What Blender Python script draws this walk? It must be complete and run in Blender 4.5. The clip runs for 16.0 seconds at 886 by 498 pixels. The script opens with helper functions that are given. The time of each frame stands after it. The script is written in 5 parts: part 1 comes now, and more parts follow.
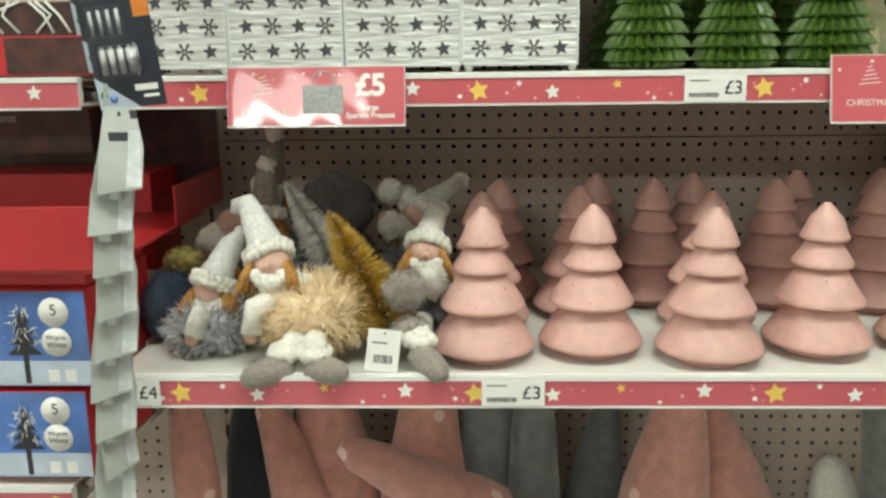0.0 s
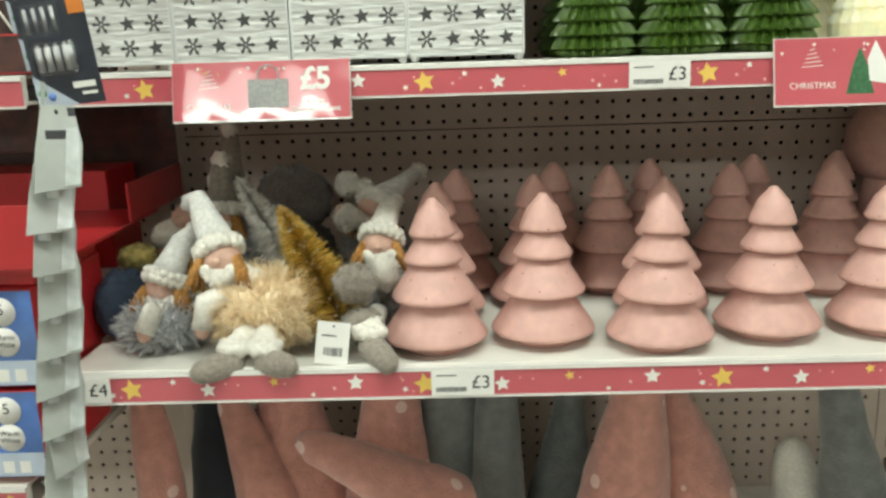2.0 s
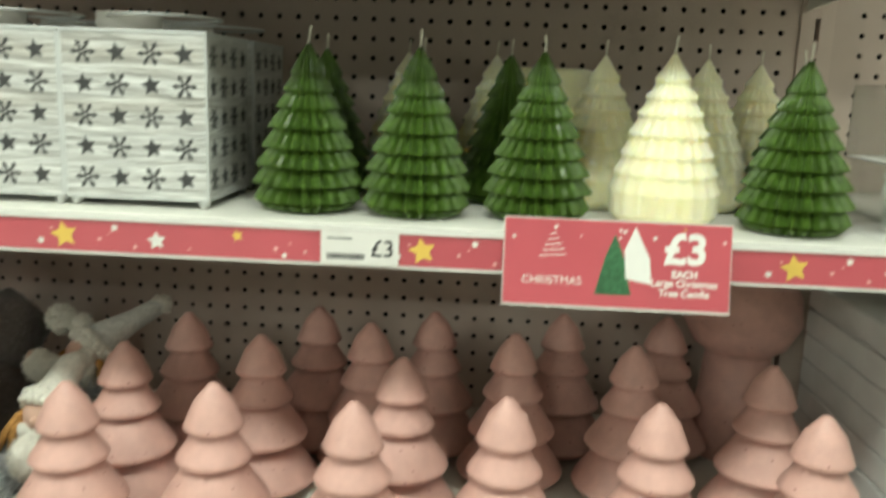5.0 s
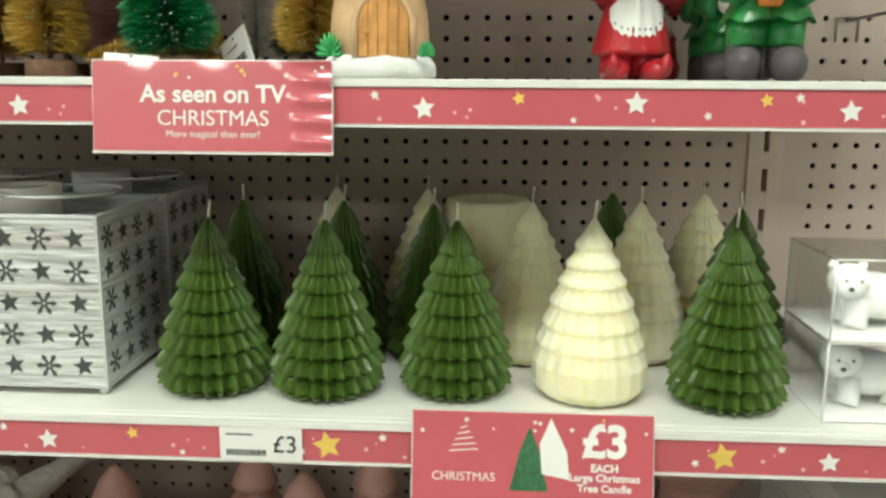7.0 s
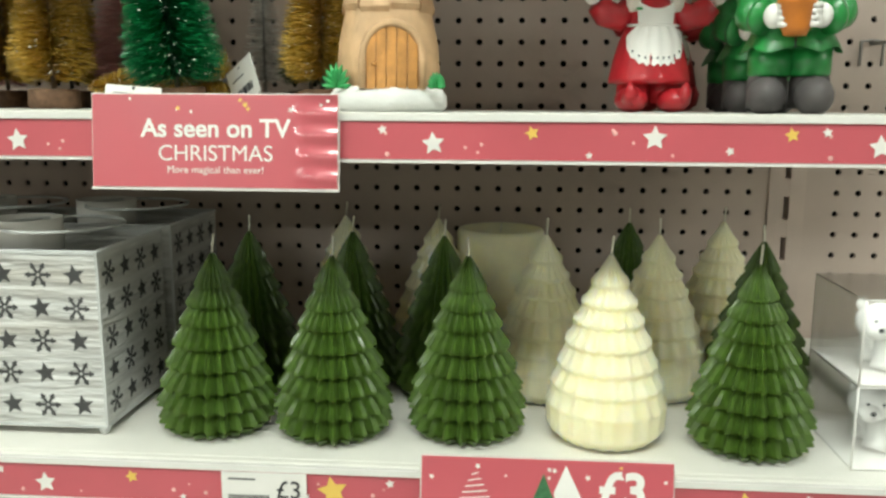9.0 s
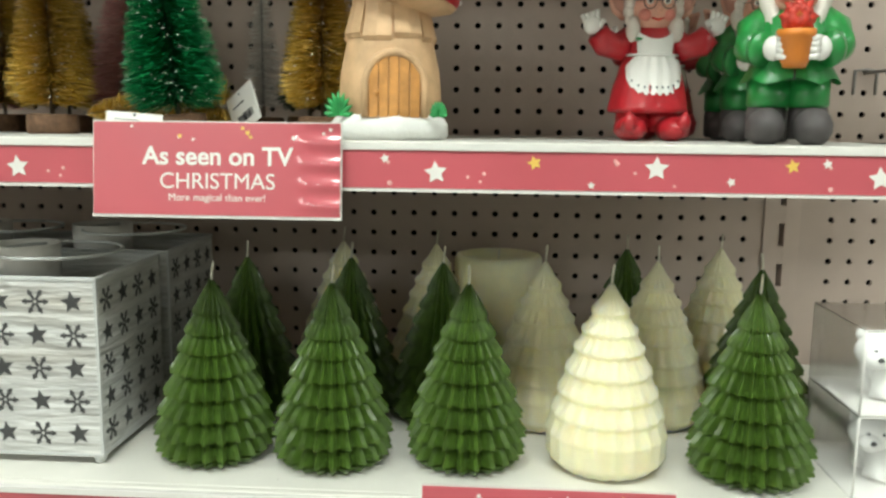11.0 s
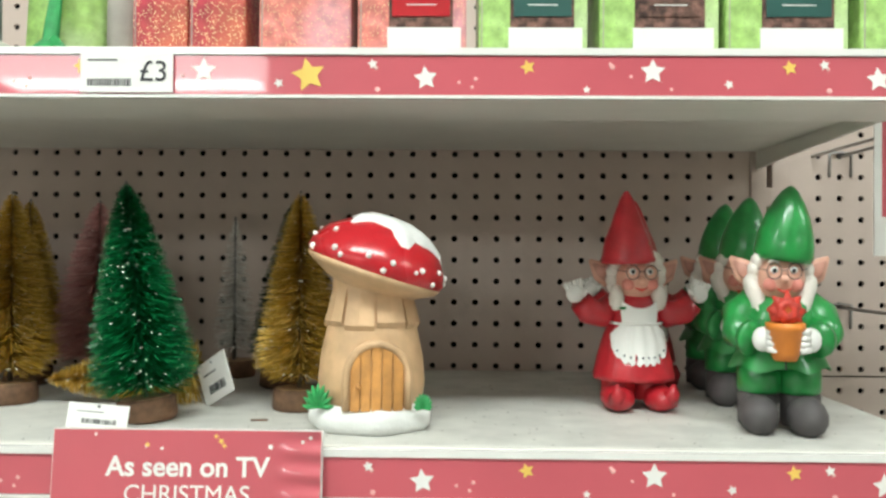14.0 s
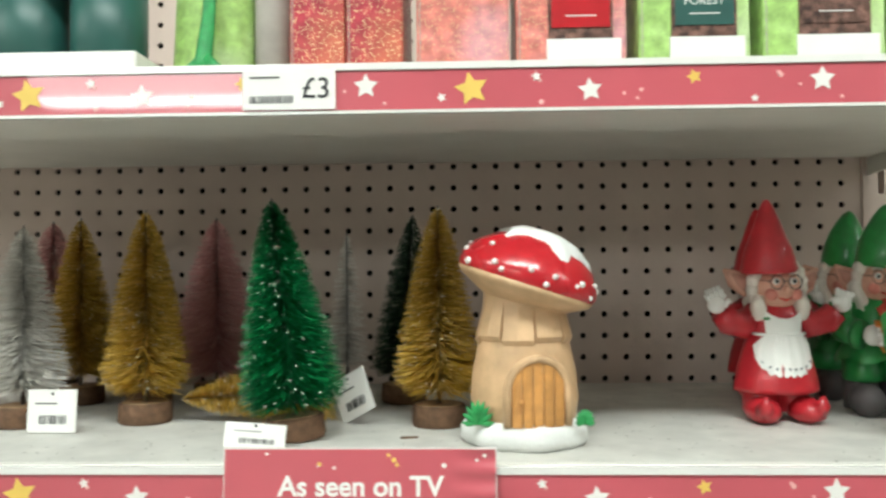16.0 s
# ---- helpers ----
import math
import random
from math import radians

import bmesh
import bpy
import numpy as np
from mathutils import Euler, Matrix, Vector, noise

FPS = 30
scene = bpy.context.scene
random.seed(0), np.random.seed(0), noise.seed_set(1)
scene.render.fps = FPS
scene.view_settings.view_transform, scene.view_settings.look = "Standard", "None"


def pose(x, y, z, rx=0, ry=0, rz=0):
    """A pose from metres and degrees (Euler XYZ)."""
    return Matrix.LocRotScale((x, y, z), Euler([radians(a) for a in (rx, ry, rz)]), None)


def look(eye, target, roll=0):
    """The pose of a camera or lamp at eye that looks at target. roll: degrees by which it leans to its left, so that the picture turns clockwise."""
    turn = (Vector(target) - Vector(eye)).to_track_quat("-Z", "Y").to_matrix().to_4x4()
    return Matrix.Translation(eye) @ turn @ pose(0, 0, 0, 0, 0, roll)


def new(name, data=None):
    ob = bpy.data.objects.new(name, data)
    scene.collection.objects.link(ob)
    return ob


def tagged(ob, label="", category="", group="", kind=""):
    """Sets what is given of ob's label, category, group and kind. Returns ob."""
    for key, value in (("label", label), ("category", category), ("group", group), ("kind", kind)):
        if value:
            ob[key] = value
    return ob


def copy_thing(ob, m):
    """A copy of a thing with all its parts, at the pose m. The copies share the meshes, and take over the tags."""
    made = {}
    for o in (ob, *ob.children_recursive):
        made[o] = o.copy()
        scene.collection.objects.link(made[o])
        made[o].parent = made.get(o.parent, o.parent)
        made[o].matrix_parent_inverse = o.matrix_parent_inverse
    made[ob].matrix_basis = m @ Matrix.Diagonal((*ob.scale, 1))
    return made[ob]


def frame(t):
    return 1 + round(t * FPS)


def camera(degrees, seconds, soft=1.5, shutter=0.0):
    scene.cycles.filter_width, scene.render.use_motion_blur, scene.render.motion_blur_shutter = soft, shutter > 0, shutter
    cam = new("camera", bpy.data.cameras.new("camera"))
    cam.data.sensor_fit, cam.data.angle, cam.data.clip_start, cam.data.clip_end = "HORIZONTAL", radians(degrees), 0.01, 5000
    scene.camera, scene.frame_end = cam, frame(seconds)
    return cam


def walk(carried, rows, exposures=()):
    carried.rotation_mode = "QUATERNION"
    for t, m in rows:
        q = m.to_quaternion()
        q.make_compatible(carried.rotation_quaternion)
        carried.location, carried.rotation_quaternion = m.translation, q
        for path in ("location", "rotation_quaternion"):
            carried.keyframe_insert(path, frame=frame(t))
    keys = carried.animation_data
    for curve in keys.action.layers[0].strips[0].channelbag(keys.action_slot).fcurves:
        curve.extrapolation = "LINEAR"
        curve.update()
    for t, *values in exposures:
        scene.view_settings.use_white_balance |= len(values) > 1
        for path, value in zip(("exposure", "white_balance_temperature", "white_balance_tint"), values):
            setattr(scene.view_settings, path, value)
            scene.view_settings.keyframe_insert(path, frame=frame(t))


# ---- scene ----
cam = camera(56.6, 16.0, soft=2.6, shutter=0.5)
PATH = [
    (0, (0.407, -1.376, 1.216), (0.342, 0.573, 0.775), -0.7),
    (0.5, (0.421, -1.384, 1.21), (0.35, 0.568, 0.782), -1.4),
    (1, (0.427, -1.388, 1.208), (0.363, 0.566, 0.784), -1.6),
    (1.5, (0.44, -1.388, 1.213), (0.383, 0.559, 0.759), -1.6),
    (2, (0.455, -1.377, 1.214), (0.411, 0.569, 0.754), -1.8),
    (2.5, (0.479, -1.364, 1.199), (0.438, 0.587, 0.761), -1.7),
    (3, (0.523, -1.331, 1.199), (0.467, 0.617, 0.748), -1.7),
    (3.5, (0.586, -1.282, 1.209), (0.539, 0.658, 0.726), -0.5),
    (4, (0.647, -1.238, 1.235), (0.599, 0.708, 0.776), 0.5),
    (4.5, (0.719, -1.18, 1.28), (0.656, 0.771, 0.846), 1.8),
    (5, (0.789, -1.127, 1.329), (0.702, 0.832, 0.936), 2.2),
    (5.2, (0.81, -1.109, 1.365), (0.727, 0.849, 0.964), 2.2),
    (7.3, (0.87, -1.044, 1.481), (0.759, 0.919, 1.115), 0.3),
    (7.5, (0.871, -1.037, 1.487), (0.76, 0.928, 1.127), 0.3),
    (8, (0.877, -1.03, 1.488), (0.754, 0.935, 1.135), 0.2),
    (8.5, (0.875, -1.029, 1.486), (0.738, 0.936, 1.137), 0.2),
    (9, (0.871, -1.024, 1.488), (0.726, 0.94, 1.142), 0.3),
    (11.5, (0.861, -1.022, 1.5), (0.752, 0.953, 1.211), 0.6),
    (12, (0.861, -1.019, 1.514), (0.76, 0.958, 1.232), 0.5),
    (12.5, (0.862, -1.01, 1.554), (0.76, 0.972, 1.305), 0.5),
    (13, (0.859, -0.995, 1.594), (0.762, 0.999, 1.469), 0.6),
    (13.5, (0.855, -0.993, 1.609), (0.774, 1.005, 1.584), 0.6),
    (14, (0.841, -0.988, 1.616), (0.808, 1.011, 1.637), 0.4),
    (14.5, (0.829, -0.986, 1.621), (0.794, 1.013, 1.655), 0.2),
    (15, (0.809, -0.983, 1.618), (0.763, 1.016, 1.659), -0.0),
    (15.5, (0.782, -0.983, 1.618), (0.712, 1.015, 1.662), -0.2),
    (16, (0.734, -0.984, 1.619), (0.661, 1.014, 1.665), -0.5),
]
walk(cam, [(t, look(eye, target, roll)) for t, eye, target, roll in PATH],
     [(0.0, -0.12, 6500, 6), (4.0, -0.1, 6500, 4), (5.2, -0.1, 6600, 1), (7.3, -0.14, 6500, 6), (9.0, -0.14, 6450, 7), (11.5, -0.14, 6300, 9), (12.0, -0.08, 6200, 10), (13.0, 0.1, 6200, 10), (14.0, -0.08, 6200, 10), (16.0, -0.12, 6200, 10)])

# ---- world and lamps ----
world = bpy.data.worlds.new("shop_world")
world.use_nodes = True
world.node_tree.nodes["Background"].inputs[0].default_value = (1.0, 0.97, 0.92, 1)
world.node_tree.nodes["Background"].inputs[1].default_value = 0.02
scene.world = world
LAMP_COLOUR = (0.94, 1.0, 0.92)
# The last two are added fill for the shelf backs, clear of rail reflections.
LAMPS = [(-2.3, -1.5, 3.12, 36), (0.75, -1.5, 3.12, 40), (3.8, -1.5, 3.12, 9), (-1.3, -5.2, 2.74, 52), (4.9, -5.2, 2.74, 20), (-4.0, -5.2, 2.74, 30)]
for x, y, z, power in LAMPS:
    d = bpy.data.lights.new("unseen_tube_light", "AREA")
    d.shape, d.size, d.size_y, d.energy, d.color = "RECTANGLE", 1.7, 0.35, power, LAMP_COLOUR
    new("unseen_tube_light", d).matrix_world = pose(x, y, z)


# ---- materials ----
def mat(name, col, rough=0.5, metal=0.0, var=0.12, scale=40.0, bump=0.0, bscale=200.0, coat=0.0, sss=0.0, alt=None, speck=None, trans=0.0, sheen=0.0, grime=0.15):
    """A surface with colour variation at two scales, optional fleck colour and fine relief."""
    m = bpy.data.materials.new(name)
    m.use_nodes = True
    nt = m.node_tree
    n, l = nt.nodes, nt.links
    b = n["Principled BSDF"]
    tc = n.new("ShaderNodeTexCoord")
    alt = alt or tuple(c * (1 - grime * 2) for c in col)
    src = None
    n1 = n.new("ShaderNodeTexNoise"); n1.inputs["Scale"].default_value = scale; n1.inputs["Detail"].default_value = 5
    l.new(tc.outputs["Object"], n1.inputs["Vector"])
    r1 = n.new("ShaderNodeValToRGB")
    r1.color_ramp.elements[0].position, r1.color_ramp.elements[1].position = 0.35, 0.7
    r1.color_ramp.elements[0].color = (*[c * (1 - var) for c in col], 1)
    r1.color_ramp.elements[1].color = (*[min(1, c * (1 + var)) for c in col], 1)
    l.new(n1.outputs["Fac"], r1.inputs["Fac"])
    n2 = n.new("ShaderNodeTexNoise"); n2.inputs["Scale"].default_value = scale * 0.13; n2.inputs["Detail"].default_value = 3
    l.new(tc.outputs["Object"], n2.inputs["Vector"])
    r2 = n.new("ShaderNodeValToRGB")
    r2.color_ramp.elements[0].position, r2.color_ramp.elements[1].position = 0.5, 0.75
    r2.color_ramp.elements[0].color, r2.color_ramp.elements[1].color = (0, 0, 0, 1), (0.6, 0.6, 0.6, 1)
    l.new(n2.outputs["Fac"], r2.inputs["Fac"])
    mx = n.new("ShaderNodeMixRGB"); mx.inputs["Color2"].default_value = (*alt, 1)
    l.new(r2.outputs["Color"], mx.inputs["Fac"]); l.new(r1.outputs["Color"], mx.inputs["Color1"])
    src = mx.outputs["Color"]
    if speck:
        vo = n.new("ShaderNodeTexVoronoi"); vo.inputs["Scale"].default_value = speck[1]
        l.new(tc.outputs["Object"], vo.inputs["Vector"])
        lt = n.new("ShaderNodeMath"); lt.operation = "LESS_THAN"; lt.inputs[1].default_value = speck[2]
        l.new(vo.outputs["Distance"], lt.inputs[0])
        m2 = n.new("ShaderNodeMixRGB"); m2.inputs["Color2"].default_value = (*speck[0], 1)
        l.new(lt.outputs[0], m2.inputs["Fac"]); l.new(src, m2.inputs["Color1"])
        src = m2.outputs["Color"]
    l.new(src, b.inputs["Base Color"])
    mr = n.new("ShaderNodeMapRange"); mr.inputs["To Min"].default_value = max(0.03, rough - 0.08); mr.inputs["To Max"].default_value = min(1, rough + 0.1)
    l.new(n2.outputs["Fac"], mr.inputs["Value"]); l.new(mr.outputs[0], b.inputs["Roughness"])
    b.inputs["Metallic"].default_value = metal
    b.inputs["Coat Weight"].default_value = coat
    b.inputs["Coat Roughness"].default_value = 0.04
    b.inputs["Transmission Weight"].default_value = trans
    b.inputs["Sheen Weight"].default_value = sheen
    if sss:
        b.inputs["Subsurface Weight"].default_value = sss
        b.inputs["Subsurface Radius"].default_value = (0.03, 0.026, 0.016)
        b.inputs["Subsurface Scale"].default_value = 0.6
    if bump:
        n3 = n.new("ShaderNodeTexNoise"); n3.inputs["Scale"].default_value = bscale; n3.inputs["Detail"].default_value = 4
        l.new(tc.outputs["Object"], n3.inputs["Vector"])
        bp = n.new("ShaderNodeBump"); bp.inputs["Strength"].default_value = bump; bp.inputs["Distance"].default_value = 0.002
        l.new(n3.outputs["Fac"], bp.inputs["Height"]); l.new(bp.outputs[0], b.inputs["Normal"])
    return m


def strands(name, col, col2, rough=0.35, metal=0.0):
    """Bristles and tinsel: each strand its own shade."""
    m = bpy.data.materials.new(name)
    m.use_nodes = True
    n, l = m.node_tree.nodes, m.node_tree.links
    g = n.new("ShaderNodeNewGeometry")
    r = n.new("ShaderNodeValToRGB")
    r.color_ramp.elements[0].color, r.color_ramp.elements[1].color = (*col, 1), (*col2, 1)
    e = r.color_ramp.elements.new(0.8); e.color = (*[a * 0.75 + c * 0.25 for a, c in zip(col, col2)], 1)
    l.new(g.outputs["Random Per Island"], r.inputs["Fac"])
    b = n["Principled BSDF"]
    l.new(r.outputs["Color"], b.inputs["Base Color"])
    b.inputs["Roughness"].default_value, b.inputs["Metallic"].default_value = rough, metal
    return m


M_PEG = mat("painted_pegboard", (0.56, 0.455, 0.395), 0.6, var=0.06, scale=14, bump=0.15, bscale=500, grime=0.06)
M_CAVITYSHADE = mat("cavity_shade_black", (0.012, 0.01, 0.009), 0.9, var=0.3)
M_SHELF = mat("white_enamelled_steel", (0.74, 0.72, 0.66), 0.38, var=0.04, scale=18, bump=0.05, grime=0.07, speck=((0.3, 0.27, 0.24), 60, 0.035))
M_DUSTY = mat("dusty_white_steel", (0.6, 0.585, 0.54), 0.55, var=0.12, scale=30, bump=0.1, grime=0.12, speck=((0.16, 0.14, 0.12), 90, 0.1))
M_RAIL = mat("clear_plastic_rail", (0.8, 0.78, 0.74), 0.2, var=0.03, coat=0.6, grime=0.04)
M_RED = mat("printed_red_card", (0.56, 0.1, 0.125), 0.3, var=0.06, scale=9, coat=0.9, grime=0.06)
M_WHITE = mat("printed_white", (0.82, 0.8, 0.76), 0.4, var=0.03, grime=0.04)
M_YELLOW = mat("printed_yellow", (0.8, 0.55, 0.12), 0.4, var=0.05)
M_PALEPINK = mat("printed_pale_pink", (0.8, 0.42, 0.4), 0.4, var=0.05)
M_INK = mat("printed_ink", (0.03, 0.03, 0.035), 0.5, var=0.1)
M_GREYCARD = mat("silver_print", (0.36, 0.36, 0.35), 0.4, var=0.25, scale=300)
M_GREENINK = mat("printed_green", (0.05, 0.16, 0.07), 0.4, var=0.3, scale=200)
M_PINK = mat("pink_glazed_ceramic", (0.64, 0.375, 0.325), 0.5, var=0.08, scale=60, bump=0.2, bscale=350, coat=0.06, speck=((0.3, 0.11, 0.09), 75, 0.07), grime=0.05)
M_WAXG = mat("green_candle_wax", (0.06, 0.115, 0.014), 0.38, var=0.25, scale=120, bump=0.12, bscale=260, sss=0.05, coat=0.2, alt=(0.09, 0.16, 0.03))
M_WAXW = mat("ivory_candle_wax", (0.9, 0.84, 0.58), 0.55, var=0.04, scale=60, bump=0.05, bscale=200, sss=0.85, grime=0.03)
M_WAXW.node_tree.nodes["Principled BSDF"].inputs["Subsurface Scale"].default_value = 0.9
M_WAXW.node_tree.nodes["Principled BSDF"].inputs["Specular IOR Level"].default_value = 0.25
M_FACEPINK = mat("pale_pink_felt", (0.66, 0.42, 0.33), 0.9, var=0.1, scale=120)
M_BLUSH = mat("rosy_painted_cheek", (0.68, 0.24, 0.19), 0.5, var=0.1)
M_EAR = mat("inner_ear_paint", (0.5, 0.24, 0.18), 0.55, var=0.1)
M_BEAR = mat("white_flocked_toy", (0.82, 0.81, 0.78), 0.8, var=0.05, bump=0.3, bscale=300)
M_PASTE = mat("yellow_striped_knit", (0.32, 0.25, 0.08), 0.9, var=0.5, scale=90, bump=0.5)
M_DENIM = mat("dark_blue_fleece", (0.03, 0.045, 0.075), 0.9, var=0.3, scale=60, bump=0.5)
M_WICK = mat("cotton_wick", (0.75, 0.72, 0.6), 0.9)
M_TIN = mat("white_painted_tin", (0.6, 0.61, 0.6), 0.42, var=0.06, scale=26, bump=0.25, bscale=60)
M_TINSTREAK = mat("streaked_wavy_tin", (0.6, 0.6, 0.58), 0.38, var=0.16, scale=120, bump=1.0, bscale=70, alt=(0.42, 0.36, 0.27), coat=0.1)
for q in M_TINSTREAK.node_tree.nodes:
    if q.type == "BUMP":
        q.inputs["Distance"].default_value = 0.008
def level_waves(m, k):
    """Stretches a surface's grain along the level, as in beaten sheet metal."""
    n, l = m.node_tree.nodes, m.node_tree.links
    mp = n.new("ShaderNodeMapping")
    mp.inputs["Scale"].default_value = (0.22, 0.22, k)
    for k_ in list(l):
        if k_.from_node.type == "TEX_COORD":
            l.new(mp.outputs[0], k_.to_socket)
    tc = [q for q in n if q.type == "TEX_COORD"][0]
    l.new(tc.outputs["Object"], mp.inputs["Vector"])


level_waves(M_TINSTREAK, 1.6)
M_CUTSHADE = mat("cutout_shade_dark", (0.06, 0.06, 0.06), 0.6)
M_WOOD = mat("bark_slice", (0.16, 0.085, 0.045), 0.8, var=0.35, scale=120, bump=0.5, bscale=300)
M_WOODTOP = mat("cut_wood", (0.42, 0.27, 0.15), 0.7, var=0.25, scale=150)
M_WIRE = mat("steel_wire", (0.35, 0.34, 0.33), 0.35, metal=1.0)
M_GLITTER = mat("glitter_flake", (0.95, 0.93, 0.85), 0.2, var=0.03, coat=1.0)
B_GREEN = strands("green_bristles", (0.001, 0.08, 0.022), (0.025, 0.4, 0.12), 0.3)
B_GOLD = strands("gold_bristles", (0.46, 0.28, 0.025), (1.0, 0.72, 0.22), 0.3, 0.1)
B_DARK = strands("dark_green_bristles", (0.008, 0.028, 0.014), (0.06, 0.12, 0.06))
B_WHITE = strands("white_bristles", (0.6, 0.57, 0.52), (0.92, 0.9, 0.86))
B_PINK = strands("pink_bristles", (0.62, 0.3, 0.29), (0.92, 0.62, 0.58))
B_SILVER = strands("silver_tinsel", (0.42, 0.42, 0.43), (0.92, 0.92, 0.92), 0.28, 0.15)
B_PEACH = strands("champagne_tinsel", (0.85, 0.66, 0.42), (1.0, 0.9, 0.68), 0.35, 0.0)
M_CAPRED = mat("glossy_red_paint", (0.5, 0.012, 0.02), 0.28, var=0.12, scale=60, coat=0.4)
M_SNOW = mat("glitter_snow", (0.8, 0.8, 0.77), 0.6, var=0.06, bump=0.4, bscale=260)
M_STEM = mat("painted_tan_resin", (0.62, 0.4, 0.22), 0.5, var=0.16, scale=50, bump=0.3, bscale=120)
M_DOOR = mat("painted_orange_wood", (0.6, 0.28, 0.075), 0.5, var=0.25, scale=70, bump=0.3)
M_SPRIG = mat("green_paint", (0.03, 0.3, 0.08), 0.45, var=0.25, scale=120)
M_GNOMER = mat("red_resin", (0.5, 0.02, 0.03), 0.36, var=0.14, scale=70, coat=0.25, bump=0.15)
M_GNOMEG = mat("green_resin", (0.02, 0.24, 0.05), 0.32, var=0.2, scale=70, coat=0.3, bump=0.15)
M_SKIN = mat("painted_resin_face", (0.7, 0.38, 0.28), 0.5, var=0.1, scale=60)
M_BEARD = mat("cream_white_resin", (0.76, 0.7, 0.63), 0.55, var=0.06, bump=0.35, bscale=260)
M_BOOT = mat("dark_grey_resin", (0.085, 0.075, 0.075), 0.6, var=0.2)
M_ORANGE = mat("orange_pot", (0.7, 0.22, 0.03), 0.4)
M_FLOWER = mat("scarlet_flower", (0.62, 0.05, 0.03), 0.45, var=0.25, scale=160)
M_FELTG = mat("grey_felt", (0.66, 0.65, 0.61), 0.95, var=0.15, scale=200, bump=0.5, bscale=500, sheen=0.3)
M_FELTT = mat("taupe_felt", (0.29, 0.25, 0.21), 0.95, var=0.2, scale=200, bump=0.6, bscale=500, sheen=0.3)
M_FELTD = mat("dark_brown_fleece", (0.1, 0.08, 0.072), 0.95, var=0.25, scale=200, bump=0.6, bscale=500, sheen=0.3)
M_FLEECE = mat("cream_fleece", (0.8, 0.76, 0.68), 0.95, var=0.1, scale=200, bump=0.8, bscale=420, sheen=0.3)
M_HAIR = mat("ginger_wool", (0.42, 0.2, 0.05), 0.8, var=0.3, scale=260, bump=0.6, bscale=600)
M_PLUSHP = mat("pink_plush", (0.56, 0.26, 0.215), 0.95, var=0.15, scale=50, bump=1.0, bscale=230, sheen=0.4, speck=((0.78, 0.55, 0.5), 16, 0.16))
M_PLUSHG = mat("grey_plush", (0.16, 0.165, 0.16), 0.95, var=0.2, scale=50, bump=0.8, bscale=230, sheen=0.4)
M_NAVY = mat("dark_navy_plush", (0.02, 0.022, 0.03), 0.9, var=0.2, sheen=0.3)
M_BOXRED = mat("red_carton", (0.5, 0.02, 0.025), 0.42, var=0.1, scale=14, coat=0.2)
M_BOXDK = mat("dark_photo_print", (0.055, 0.016, 0.012), 0.4, var=0.6, scale=40, alt=(0.02, 0.015, 0.015), coat=0.2)
M_BLUE = mat("blue_winter_print", (0.09, 0.2, 0.55), 0.38, var=0.35, scale=14, alt=(0.4, 0.5, 0.68), coat=0.25)
M_PALEBLUE = mat("pale_snow_print", (0.5, 0.56, 0.66), 0.38, var=0.12, scale=25)
M_CARD = mat("grey_packet_card", (0.4, 0.42, 0.39), 0.45, var=0.12, scale=30, alt=(0.32, 0.34, 0.32), coat=0.15)
M_CARDBACK = mat("pale_packet_edge", (0.5, 0.53, 0.52), 0.3, var=0.15, scale=60, coat=0.3)
M_BLACKCARD = mat("black_blue_card", (0.018, 0.022, 0.035), 0.3, var=0.2, coat=0.3)
M_CELL = mat("silver_cell", (0.5, 0.5, 0.5), 0.3, metal=0.8)
M_GIFTR = mat("red_gold_gift_print", (0.42, 0.035, 0.055), 0.4, var=0.3, scale=90, alt=(0.72, 0.26, 0.1), speck=((0.85, 0.66, 0.36), 480, 0.27), coat=0.15)
M_GIFTP = mat("pink_orange_gift_print", (0.66, 0.2, 0.16), 0.4, var=0.3, scale=110, alt=(0.75, 0.5, 0.62), speck=((0.82, 0.62, 0.34), 480, 0.22), coat=0.15)
M_GIFTG = mat("lime_gift_print", (0.36, 0.56, 0.16), 0.4, var=0.25, scale=110, alt=(0.74, 0.8, 0.58), speck=((0.2, 0.36, 0.12), 300, 0.14), coat=0.15)
M_POTPOURRI = mat("dried_flower_mix", (0.16, 0.08, 0.06), 0.8, var=0.7, scale=160, bump=1.0, bscale=200)
M_TEAL = mat("teal_label", (0.02, 0.09, 0.075), 0.4, var=0.1)
M_GREYBAG = mat("grey_paper", (0.36, 0.33, 0.29), 0.7)
M_FLOOR = mat("vinyl_floor", (0.42, 0.4, 0.37), 0.35, var=0.08, scale=6)
M_WALL = mat("shop_wall_paint", (0.6, 0.57, 0.52), 0.7, var=0.04, scale=4)
M_CEIL = mat("ceiling_tile", (0.7, 0.69, 0.66), 0.8, var=0.04, scale=8)
M_CLEAR = mat("clear_acetate", (0.95, 0.95, 0.95), 0.08, var=0.0, trans=1.0, grime=0.0)
M_LAMP = bpy.data.materials.new("lamp_diffuser")
M_LAMP.use_nodes = True
M_LAMP.node_tree.nodes["Principled BSDF"].inputs["Emission Color"].default_value = (*LAMP_COLOUR, 1)
M_LAMP.node_tree.nodes["Principled BSDF"].inputs["Emission Strength"].default_value = 10.0


